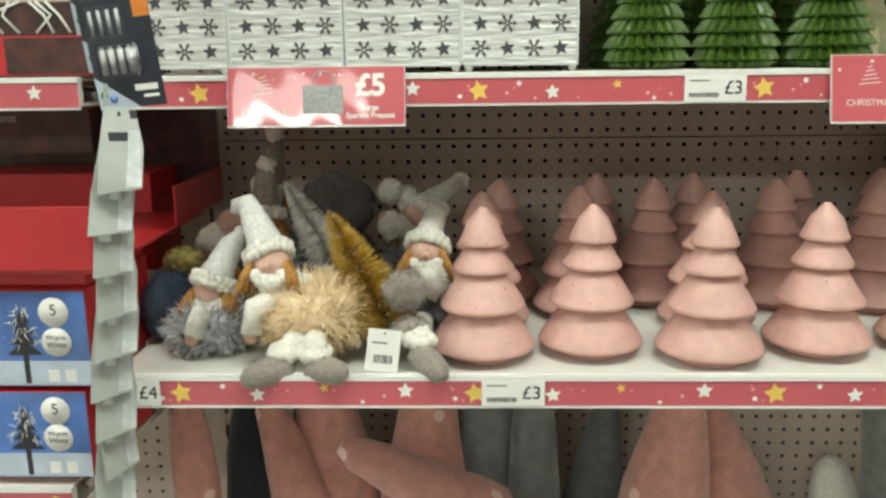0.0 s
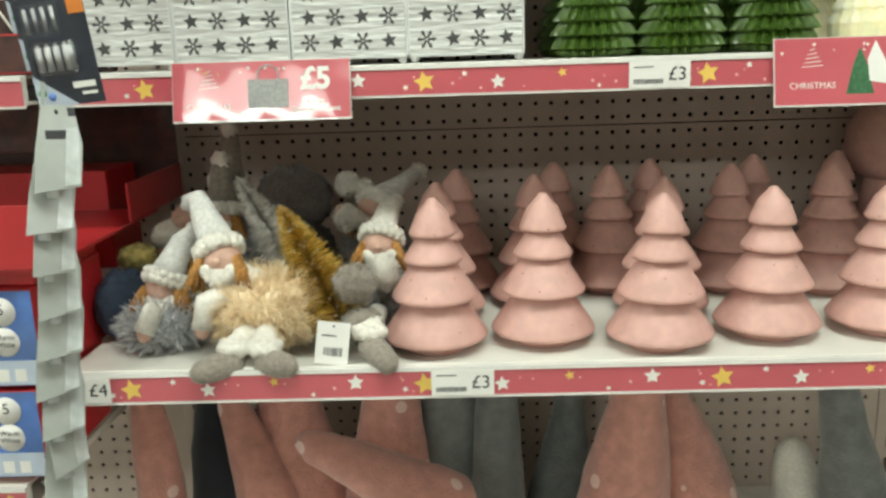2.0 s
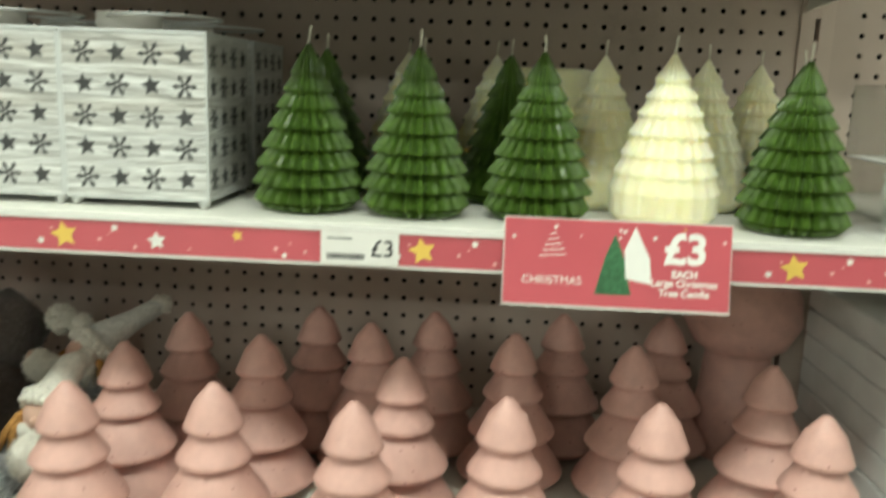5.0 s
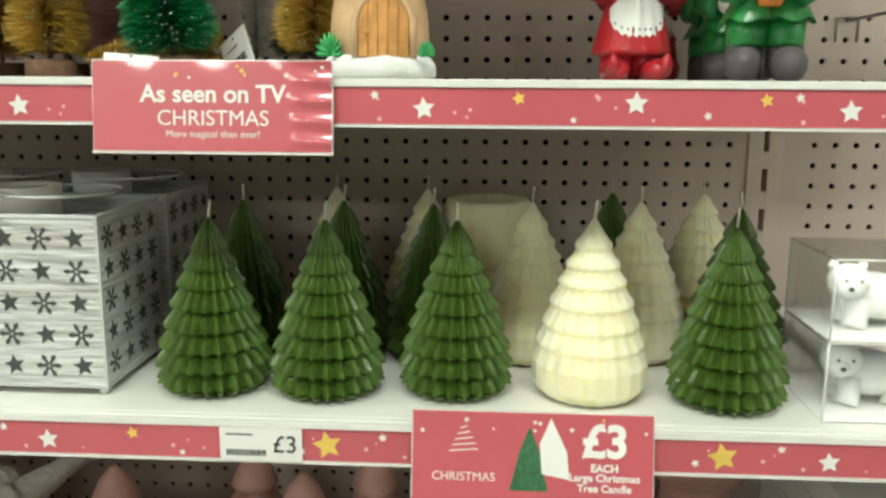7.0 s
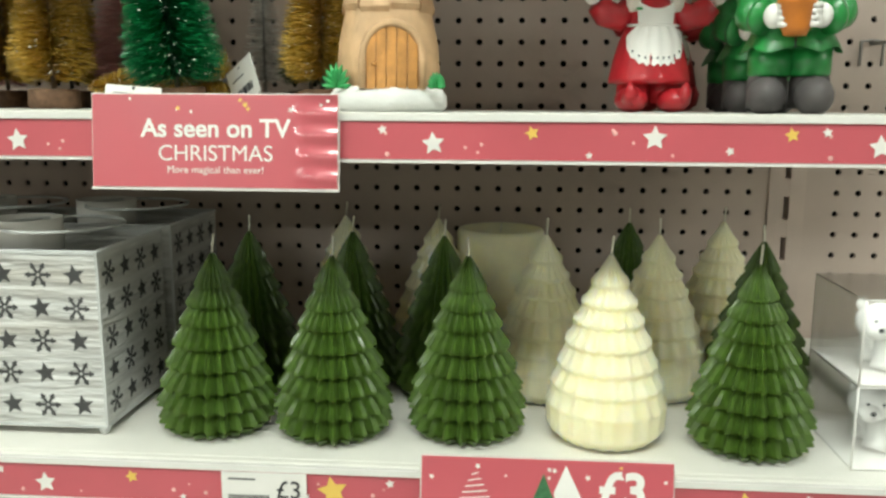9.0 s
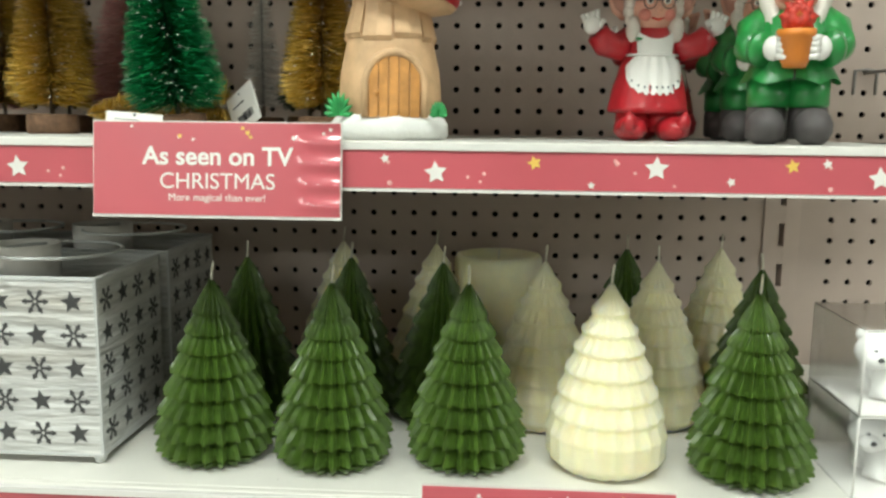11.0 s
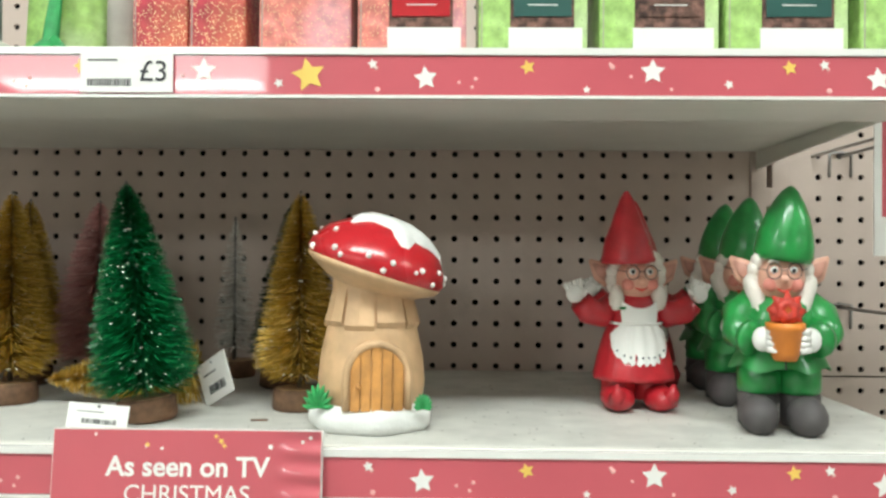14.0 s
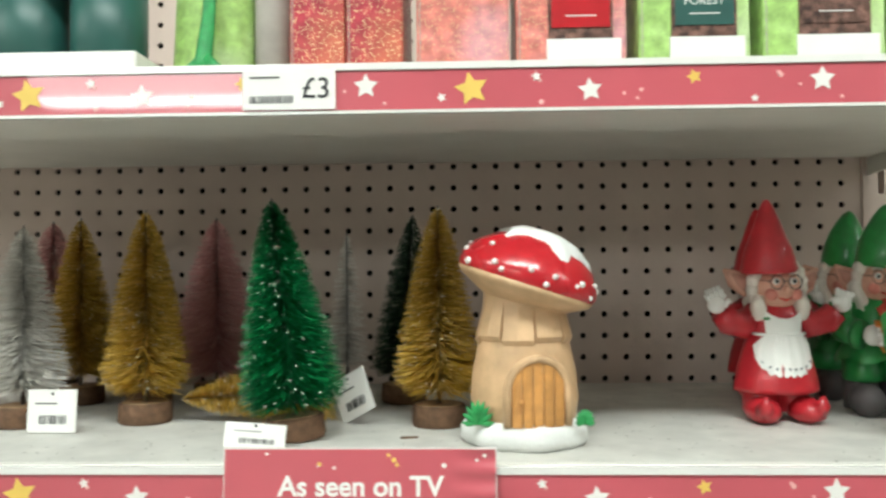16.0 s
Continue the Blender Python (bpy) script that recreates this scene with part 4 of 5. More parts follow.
def gnome_red():
    s = Shape()
    for q in (-1, 1):
        s.ball((q * 0.02, -0.016, 0.011), (0.0155, 0.026, 0.0115), 0)
        s.tube([(q * 0.024, -0.032, 0.012), (q * 0.026, -0.04, 0.019), (q * 0.0265, -0.039, 0.026)], [0.0095, 0.006, 0.0015], 10, 0)
        s.lathe([(0.0165, 0.008), (0.016, 0.034)], 16, 0, pose(q * 0.015, 0, 0))
        s.tube([(q * 0.018, 0, 0.095), (q * 0.033, -0.004, 0.084), (q * 0.047, -0.008, 0.088), (q * 0.054, -0.01, 0.096)], [0.0105, 0.0125, 0.0125, 0.011], 14, 0)
        s.ball((q * 0.0595, -0.012, 0.103), (0.009, 0.0062, 0.0085), 1)
        for k in range(4):
            s.tube([(q * (0.0545 + 0.0038 * k), -0.012, 0.106), (q * (0.0555 + 0.0048 * k), -0.0125, 0.1165 - 0.0016 * k)], [0.0027, 0.0022], 8, 1)
        s.tube([(q * 0.053, -0.014, 0.101), (q * 0.0485, -0.0155, 0.1075)], [0.0028, 0.0022], 8, 1)
    s.lathe([(0.028, 0.025), (0.0395, 0.026), (0.0395, 0.03), (0.036, 0.046), (0.0295, 0.066), (0.025, 0.076), (0.0255, 0.09), (0.021, 0.1), (0.012, 0.106)], 36, 0, None, 9, 0.035, True, 0.86)

    def skirt(x, z, out):
        r = (0.0395 - (z - 0.03) * 0.275 if z < 0.076 else 0.026) + out
        return (x, -0.86 * math.sqrt(max(1e-6, r * r - x * x)), z)

    def apron(u, v):
        e = 2 * u - 1
        low = 0.0415 + 0.013 * e ** 4 + 0.0012 * math.cos(u * 16 * math.pi)
        z = 0.0765 + (low - 0.0765) * v
        return skirt(e * (0.016 + 0.0105 * min(1, v * 2.2) ** 0.7), z, 0.0012 + 0.0006 * math.cos(e * 14))

    def bib(u, v):
        e = 2 * u - 1
        z = 0.0765 + 0.022 * v - 0.008 * v * (1 - e * e)
        return skirt(e * (0.0165 + 0.002 * v), z, 0.0014)
    patch(s, apron, 48, 14, 1)
    patch(s, bib, 16, 8, 1)
    s.tube([skirt(-0.025, 0.077, 0.001)] + [skirt(-0.025 + 0.005 * k, 0.0765, 0.002) for k in range(1, 10)] + [skirt(0.025, 0.077, 0.001)], 0.0013, 6, 1)
    for k in range(9):
        e = -0.84 + 0.21 * k
        s.ball(skirt(e * 0.0265, 0.0475 + 0.012 * e ** 4, 0.002), (0.00095, 0.0007, 0.0012), 3, 8)
    s.ball((-0.0165, -0.021, 0.0905), (0.0035, 0.0012, 0.0013), 8, 8)
    gnome_head(s, 0.117, 2, 5, 3, 1, 4, 6, 7)
    for q in (-1, 1):
        s.ball((q * 0.0205, -0.0125, 0.0995), (0.0075, 0.0085, 0.0125), 5, 12, 0.25, 5 + q)
    s.lathe([(0.025, 0.131), (0.0262, 0.134), (0.0245, 0.1385), (0.024, 0.142), (0.0215, 0.152), (0.0165, 0.163), (0.012, 0.175), (0.0065, 0.188), (0.0025, 0.1945), (0.0005, 0.1955)], 28, 0, pose(-0.002, 0, 0, 3, -2.5, 0), 5, 0.03)
    s.ball((0.006, -0.0225, 0.147), (0.003, 0.0015, 0.0014), 8, 8)
    ob = part("gnome_figure", s, [M_GNOMER, M_WHITE, M_SKIN, M_INK, M_FLOWER, M_BEARD, M_BLUSH, M_EAR, M_SPRIG])
    return tagged(ob, "resin gnome in red dress, white apron and pointed hat", "gnome", "garden gnomes")


def gnome_green():
    s = Shape()
    for q in (-1, 1):
        s.ball((q * 0.0205, -0.021, 0.0135), (0.0175, 0.026, 0.0155), 3)
        s.lathe([(0.0175, 0.004), (0.018, 0.026), (0.0165, 0.03)], 16, 3, pose(q * 0.0185, 0, 0))
        s.lathe([(0.0185, 0.029), (0.0205, 0.031), (0.0205, 0.052)], 18, 0, pose(q * 0.0165, 0, 0), 5, 0.04)
        s.tube([(q * 0.022, 0.004, 0.1), (q * 0.037, -0.001, 0.088), (q * 0.038, -0.012, 0.077), (q * 0.03, -0.026, 0.073)], [0.012, 0.0145, 0.0145, 0.0125], 14, 0)
        s.tube([(q * 0.031, -0.024, 0.0735), (q * 0.0275, -0.029, 0.0725)], [0.0138, 0.0135], 14, 0)
        s.ball((q * 0.0195, -0.037, 0.073), (0.0095, 0.008, 0.0095), 1)
        for k in range(4):
            s.tube([(q * 0.0175, -0.0445, 0.0665 + 0.0044 * k), (q * 0.009, -0.0495, 0.0655 + 0.0046 * k)], [0.0027, 0.0022], 8, 1)

    def flare(u, v):
        a = 2 * math.pi * u
        r = 0.031 + 0.0115 * v ** 0.8 + 0.0022 * math.cos(a * 6 + 1) * v
        return (r * math.cos(a), 0.84 * r * math.sin(a), 0.0685 - 0.0195 * v - 0.0022 * math.cos(a * 6) * v)
    patch(s, flare, 60, 6, 0)
    s.lathe([(0.041, 0.05), (0.03, 0.0505), (0.001, 0.0505)], 32, 0, None, 0, 0, True, 0.84)
    s.lathe([(0.0315, 0.066), (0.0305, 0.08), (0.0285, 0.098), (0.016, 0.107)], 32, 0, None, 0, 0, True, 0.84)
    s.ring((0, -0.001, 0.0685), 0.029, 0.0028, 0, 30, 8)
    s.tube([(0, -0.0275, 0.068), (0, -0.0335, 0.055), (0, -0.0345, 0.05)], 0.0009, 6, 6)
    gnome_head(s, 0.119, 2, 7, 6, 1, 4, 5, 9)
    for k in range(14):
        a = k / 13
        for q in (-1, 1):
            s.ball((q * (0.025 - 0.008 * a), -0.004 - 0.005 * a, 0.114 - 0.02 * a), (0.0075, 0.0095, 0.009), 7, 12, 0.12, k + 20 * q)
    s.lathe([(0.0095, 0.058), (0.0125, 0.064), (0.0155, 0.08), (0.0168, 0.081), (0.0165, 0.086), (0.01, 0.086)], 22, 8, pose(-0.002, -0.0415, 0))
    random.seed(3)
    for ring, reach, out in ((0, 0.0165, -0.049), (1, 0.0115, -0.0525)):
        for e in range(8):
            b = (e + 0.5 * ring) * math.pi / 4 + random.uniform(-0.15, 0.15)
            c, q = math.cos(b), math.sin(b)
            s.tube([(-0.002, out, 0.096), (-0.002 + reach * 0.5 * c, out - 0.0015, 0.096 + reach * 0.45 * q), (-0.002 + reach * c, out + 0.001, 0.096 + reach * 0.85 * q)], [0.0015, 0.0046, 0.0006], 8, 4, True, 0.4)
    for e in range(4):
        s.ball((-0.002 + 0.0015 * math.cos(e * 1.6), -0.0545, 0.096 + 0.0015 * math.sin(e * 1.6)), 0.0009, 8, 6)
    s.ball((-0.002, -0.043, 0.0945), (0.015, 0.006, 0.01), 4, 14, 0.2, 4)
    s.lathe([(0.0245, 0.133), (0.0262, 0.137), (0.0258, 0.146), (0.0238, 0.156), (0.0195, 0.168), (0.0135, 0.179), (0.0075, 0.1875), (0.003, 0.191), (0.0005, 0.192)], 28, 0, pose(-0.0125, 0, 0.0, 2, 6.5, 0), 5, 0.03)
    ob = part("gnome_figure", s, [M_GNOMEG, M_WHITE, M_SKIN, M_BOOT, M_FLOWER, M_BLUSH, M_INK, M_BEARD, M_ORANGE, M_EAR])
    return tagged(ob, "resin gnome in green suit holding a pot of red flowers", "gnome", "garden gnomes")


gr = gnome_red()
gr.matrix_world = pose(1.002, -0.238, Z_G, 0, 0, 4) @ Matrix.Diagonal((0.94, 0.96, 1, 1))
gg = gnome_green()
gg.matrix_world = pose(1.098, -0.328, Z_G, 0, 0, -12) @ Matrix.Diagonal((0.86, 0.92, 1.01, 1))
copy_thing(gg, pose(1.109, -0.205, Z_G, 0, 0, -6))
copy_thing(gg, pose(1.117, -0.11, Z_G, 0, 0, -4))
copy_thing(gr, pose(1.036, -0.11, Z_G, 0, 0, 6))


# ---- plush winter dolls in a heap (each one plain mesh) ----
def tinsel(s, c, r, count, length, m, up=0.0):
    for _ in range(count):
        d = Vector((random.gauss(0, 1), random.gauss(0, 1), random.gauss(0, 1) + up)).normalized()
        p = (c[0] + r[0] * d.x * 0.7, c[1] + r[1] * d.y * 0.7, c[2] + r[2] * d.z * 0.7)
        e = d + Vector((random.uniform(-0.9, 0.9), random.uniform(-0.9, 0.9), random.uniform(-0.9, 0.9)))
        s.strip(p, e, length * random.uniform(0.5, 1.1), 0.0009, m)


def doll(label, body, head, hat, skirt_r, strand, boots, sleeves, seed, felt=M_FELTG, face=True, bobble=0.013):
    """Slots: 0 felt, 1 fleece, 2 face, 3 hair, 4 tinsel, 5 boots. A boot is its heel and its toe."""
    random.seed(seed)
    s = Shape()
    s.ball(body, tuple(r * 0.8 for r in skirt_r), 4, 20, 0.2, seed)
    tinsel(s, body, skirt_r, int(52000 * max(skirt_r)), 0.026, 4)
    hv = Vector(head)
    mid = tuple((a * 0.55 + b * 0.45) for a, b in zip(body, head))
    s.ball(mid, (0.026, 0.022, 0.024), 1, 16, 0.35, seed)
    s.ball(head, (0.0225, 0.021, 0.0215), 2, 18)
    d = (Vector(hat[0]) - hv).normalized()
    if face:
        s.ball(tuple(hv + Vector((0, -0.021, 0.001))), (0.0048, 0.0045, 0.0045), 2, 12)
        s.ball(tuple(hv + Vector((0, -0.013, -0.02))), (0.0145, 0.011, 0.015), 1, 14, 0.3, seed)
        for k in range(7):
            a = math.pi * (1.12 + 0.76 * k / 6)
            s.ball((head[0] + 0.016 * math.cos(a), head[1] - 0.015, head[2] - 0.006 + 0.015 * math.sin(a)), 0.009, 1, 10, 0.4, k + seed)
    for q in (-1, 1):
        for k in range(7):
            p = hv + Vector((q * 0.02, -0.012 + 0.002 * k, 0.004))
            e = p + Vector((q * random.uniform(0.002, 0.012), -0.008, -0.018))
            s.tube([p, e, e + Vector((q * random.uniform(-0.004, 0.012), -0.004, random.uniform(-0.026, -0.012)))], [0.0042, 0.0048, 0.0015], 7, 3)
    u = d.cross(Vector((0, 1, 0.02))).normalized()
    w = d.cross(u)
    h0 = hv + d * 0.008
    for ring in (0, 1):
        for k in range(18):
            a = 2 * math.pi * (k + 0.5 * ring) / 18
            s.ball(tuple(h0 + d * 0.007 * ring + (u * math.cos(a) + w * math.sin(a)) * 0.0242), 0.0068, 1, 9, 0.6, k * 3 + seed)
    n = len(hat)
    s.tube([h0 + d * 0.004] + list(hat), [0.0255] + [0.0225 - 0.0125 * (i + 1) / n + 0.0012 * math.sin(i * 4 + seed) for i in range(n)], 16, 0)
    s.ball(hat[-1], bobble, 1 if bobble > 0.011 else 0, 14, 0.4, seed + 3)
    for heel, toe in boots:
        hl, to = Vector(heel), Vector(toe)
        hip = Vector(body) + Vector(((hl.x - body[0]) * 0.45, -0.025, -0.02))
        s.tube([hip, hip.lerp(hl, 0.5) + Vector((0, 0, 0.01)), hl + Vector((0, 0.004, 0.012))], [0.013, 0.013, 0.014], 12, 1)
        for k in range(10):
            a = 2 * math.pi * k / 10
            s.ball((hl.x + 0.013 * math.cos(a), hl.y + 0.006 + 0.011 * math.sin(a), hl.z + 0.014), 0.0085, 1, 8, 0.5, k + seed)
        s.tube([hl + Vector((0, 0.008, 0.006)), hl, hl.lerp(to, 0.5), hl.lerp(to, 0.85), to], [0.0135, 0.016, 0.0155, 0.0125, 0.005], 14, 5, True, 0.85)
    for pts in sleeves:
        s.tube([mid] + list(pts), [0.014] + [0.0125] * len(pts), 12, 1)
        s.ball(pts[-1], (0.009, 0.009, 0.012), 2, 12)
    ob = part("plush_doll", s, [felt, M_FLEECE, M_FACEPINK, M_HAIR, strand, M_FELTT])
    return tagged(ob, label, "doll", "heap of plush dolls")


doll("plush winter doll with grey hat and champagne tinsel skirt", (0.222, -0.45, 0.93), (0.177, -0.455, 0.992), [(0.165, -0.437, 1.016), (0.149, -0.415, 1.036), (0.137, -0.395, 1.052), (0.125, -0.39, 1.047)], (0.08, 0.05, 0.05), B_PEACH, [((0.203, -0.528, 0.893), (0.162, -0.556, 0.887)), ((0.236, -0.53, 0.892), (0.275, -0.552, 0.893))], [[(0.16, -0.48, 0.945), (0.156, -0.485, 0.916)]], 21, bobble=0.0105)
doll("plush doll with ginger hair and silver tinsel skirt", (0.09, -0.42, 0.903), (0.09, -0.412, 0.946), [(0.1, -0.4, 0.975), (0.112, -0.39, 0.998), (0.124, -0.38, 1.012)], (0.055, 0.05, 0.032), B_SILVER, [], [[(0.09, -0.455, 0.93), (0.08, -0.465, 0.906)]], 22, face=False, bobble=0.0105)
doll("plush doll with cream bobble hat and grey body", (0.346, -0.36, 0.92), (0.351, -0.35, 0.98), [(0.356, -0.33, 1.004), (0.362, -0.31, 1.02), (0.37, -0.295, 1.025)], (0.034, 0.036, 0.036), B_SILVER, [((0.351, -0.512, 0.902), (0.38, -0.552, 0.889))], [], 23, M_FLEECE, bobble=0.0105)
doll("plush doll leaning at the back in bobble hat", (0.12, -0.25, 0.94), (0.118, -0.24, 1.0), [(0.118, -0.23, 1.04), (0.122, -0.24, 1.062), (0.124, -0.24, 1.08)], (0.05, 0.045, 0.045), B_SILVER, [], [[(0.09, -0.28, 0.99)]], 24, M_FELTT)
doll("plush doll at the back in a tall thin hat", (0.1, -0.17, 0.94), (0.112, -0.17, 1.03), [(0.118, -0.18, 1.07), (0.125, -0.19, 1.1), (0.129, -0.2, 1.12)], (0.05, 0.045, 0.045), B_SILVER, [], [], 28, M_FELTT)
doll("plush doll at the back with cream bobbles", (0.33, -0.22, 0.94), (0.33, -0.22, 1.0), [(0.348, -0.2, 1.018), (0.37, -0.17, 1.03), (0.393, -0.145, 1.044)], (0.045, 0.045, 0.045), B_SILVER, [], [[(0.31, -0.26, 1.0), (0.29, -0.26, 1.005)]], 26)
doll("plush doll half buried by the post", (0.045, -0.28, 0.915), (0.058, -0.28, 0.962), [(0.062, -0.27, 0.99), (0.075, -0.25, 1.0), (0.1, -0.23, 1.0)], (0.045, 0.045, 0.035), B_GOLD, [], [], 27, M_FLEECE)


def along(base, tip):
    d = Vector(tip) - Vector(base)
    return Matrix.Translation(base) @ d.to_track_quat("Z", "Y").to_matrix().to_4x4()


lean = brush_tree(B_GOLD, "gold bottle brush tree leaning among dolls", 0.172, 0.043, 3600, 0.05, False, 31)
lean.matrix_world = along((0.318, -0.462, 0.905), (0.232, -0.402, 1.053))
lean2 = brush_tree(B_WHITE, "silver bottle brush tree leaning among dolls", 0.16, 0.034, 2600, 0.05, False, 32)
lean2.matrix_world = along((0.255, -0.375, 0.938), (0.174, -0.36, 1.078))


def fleece_ball(x, y, z, r, m, label, seed):
    random.seed(seed)
    s = Shape().ball((0, 0, 0), r, 0, 20, 0.25, seed)
    for _ in range(700):
        d = Vector((random.gauss(0, 1), random.gauss(0, 1), random.gauss(0, 1))).normalized()
        s.strip(Vector((d.x * r[0], d.y * r[1], d.z * r[2])) * 0.96, d + Vector((random.uniform(-1, 1), random.uniform(-1, 1), random.uniform(-1, 1))) * 0.8, 0.005, 0.0006)
    ob = tagged(part("fleece_ball", s, m), label, "plush ball", "heap of plush dolls")
    ob.matrix_world = pose(x, y, z)


TAUPE, CREAM = "taupe fleece ball among the dolls", "cream fleece bobble among the dolls"
fleece_ball(0.331, -0.465, 0.96, (0.024, 0.021, 0.023), M_FELTT, TAUPE, 1)
fleece_ball(0.36, -0.4, 0.955, (0.018, 0.018, 0.022), M_FLEECE, CREAM, 2)
fleece_ball(0.338, -0.475, 0.912, (0.025, 0.03, 0.02), M_FELTT, TAUPE, 3)
fleece_ball(0.214, -0.2, 1.015, (0.055, 0.045, 0.05), M_FELTD, "large dark brown fleece head at the back of the heap", 4)
fleece_ball(0.22, -0.22, 0.93, (0.06, 0.05, 0.056), M_FELTD, "dark brown fleece body at the back of the heap", 5)
fleece_ball(0.293, -0.2, 1.036, (0.016, 0.015, 0.017), M_FLEECE, CREAM, 6)
fleece_ball(0.318, -0.2, 1.024, (0.014, 0.014, 0.018), M_FLEECE, CREAM, 7)
fleece_ball(0.298, -0.26, 0.998, (0.017, 0.016, 0.018), M_FLEECE, CREAM, 8)
fleece_ball(0.065, -0.3, 0.99, (0.022, 0.018, 0.016), M_FLEECE, CREAM, 9)
fleece_ball(0.088, -0.3, 1.012, (0.016, 0.016, 0.015), M_FACEPINK, "pale pink fleece bobble among the dolls", 10)
fleece_ball(0.03, -0.33, 0.965, (0.024, 0.02, 0.018), M_PASTE, "yellow striped knitted ball among the dolls", 11)
fleece_ball(0.02, -0.37, 0.918, (0.032, 0.05, 0.042), M_DENIM, "dark blue fleece bundle beside the dolls", 12)
hang_tag(pose(0.309, -0.532, Z_P + 0.001, -8, 8, 4), 0.036, 0.047)


# ---- plush cones on the low shelf ----
def plush_cone(label, base, tip, r, m, bend=0.02, seed=0):
    random.seed(seed)
    b, e = Vector(base), Vector(tip)
    pts, rad = [], []
    for i in range(13):
        u = i / 12
        pts.append(b.lerp(e, u) + Vector((bend * math.sin(u * 3.1), 0, 0)))
        rad.append(r * ((1 - u) ** 0.8 * 0.72 + 0.28) * (1 + 0.05 * math.sin(9 * u + seed)) * (0.8 if i == 0 else 1))
    rad[-1] *= 0.6
    s = Shape().tube(pts, rad, 24)
    s.v = [tuple(Vector(p) + Vector((0.004 * noise.noise(Vector(p) * 30), 0.004 * noise.noise(Vector(p) * 30 + Vector((5, 0, 0))), 0))) for p in s.v]
    ob = part("plush_hat_toy", s, m)
    return tagged(ob, label, "plush toy", "plush toys on the low shelf")


PT = "fuzzy pink plush cone toy with pale dots"
GT = "fuzzy grey plush cone toy"
plush_cone(PT, (0.01, -0.3, 0.44), (0.0, -0.3, 0.8), 0.05, M_PLUSHP, 0.005, 1)
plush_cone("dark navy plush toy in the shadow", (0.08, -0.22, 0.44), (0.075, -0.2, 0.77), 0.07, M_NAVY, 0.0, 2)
plush_cone(PT, (0.19, -0.3, 0.44), (0.1, -0.25, 0.75), 0.06, M_PLUSHP, 0.01, 3)
plush_cone(PT, (0.21, -0.22, 0.44), (0.17, -0.2, 0.83), 0.085, M_PLUSHP, 0.0, 4)
plush_cone(PT, (0.33, -0.24, 0.44), (0.35, -0.2, 0.84), 0.08, M_PLUSHP, 0.0, 5)
plush_cone(PT, (0.44, -0.37, 0.6), (0.242, -0.42, 0.745), 0.055, M_PLUSHP, 0.01, 6)
plush_cone(GT, (0.43, -0.17, 0.44), (0.43, -0.16, 0.83), 0.09, M_PLUSHG, 0.0, 7)
plush_cone(GT, (0.5, -0.24, 0.44), (0.505, -0.2, 0.8), 0.055, M_PLUSHG, 0.0, 8)
plush_cone(PT, (0.665, -0.3, 0.44), (0.705, -0.3, 0.8), 0.085, M_PLUSHP, 0.0, 9)
plush_cone(PT, (0.82, -0.25, 0.44), (0.73, -0.22, 0.78), 0.085, M_PLUSHP, 0.0, 10)
plush_cone(GT, (1.04, -0.3, 0.44), (0.97, -0.28, 0.8), 0.06, M_PLUSHG, 0.0, 11)
plush_cone(GT, (0.6, -0.15, 0.44), (0.63, -0.12, 0.68), 0.06, M_PLUSHG, 0.0, 12)
plush_cone("cream plush toy lying low", (0.99, -0.2, 0.44), (0.955, -0.2, 0.62), 0.06, M_FLEECE, 0.0, 13)


# ---- gift boxes on the top shelf ----
def gift_box(x0, x1, print_m, label, window=None, text=None, depth=0.09):
    w, h = (x1 - x0) / 2, 0.13
    t = thing("gift_box", pose((x0 + x1) / 2, -0.385 + depth / 2, Z_T), label, "gift box", "gift boxes")
    part("carton", Shape().box(-w, w, -depth / 2, depth / 2, 0, h), print_m, t, bevel=0.002)
    part("lid", Shape().box(-w - 0.0008, w + 0.0008, -depth / 2 - 0.0008, depth / 2 + 0.0008, h - 0.03, h + 0.001), print_m, t, bevel=0.001)
    part("side_seam", Shape().box(-w + 0.002, -w + 0.0028, -depth / 2 - 0.0004, -depth / 2, 0.001, h - 0.03), M_GREYBAG, t)
    if window:
        part("window", Shape().box(-w * 0.42, w * 0.75, -depth / 2 - 0.0012, -depth / 2 - 0.0002, 0.018, 0.1), M_POTPOURRI, t, "window onto dried flowers")
        part("label_card", Shape().box(-w * 0.36, w * 0.7, -depth / 2 - 0.002, -depth / 2 - 0.0013, 0.026, 0.09), window, t, "printed label")
        part("foot_band", Shape().box(-w * 0.45, w * 0.9, -depth / 2 - 0.0011, -depth / 2 - 0.0003, 0.002, 0.018), M_WHITE, t)
        for i, q in enumerate(text or []):
            words(q, w * 0.17, 0.052 - 0.0085 * i, 0.0085, -depth / 2 - 0.0022, M_WHITE, t)
        bars = Shape().box(-w * 0.1, w * 0.45, -depth / 2 - 0.0022, -depth / 2 - 0.0019, 0.034, 0.0348)
        part("small_print", bars, M_WHITE, t)
    return t


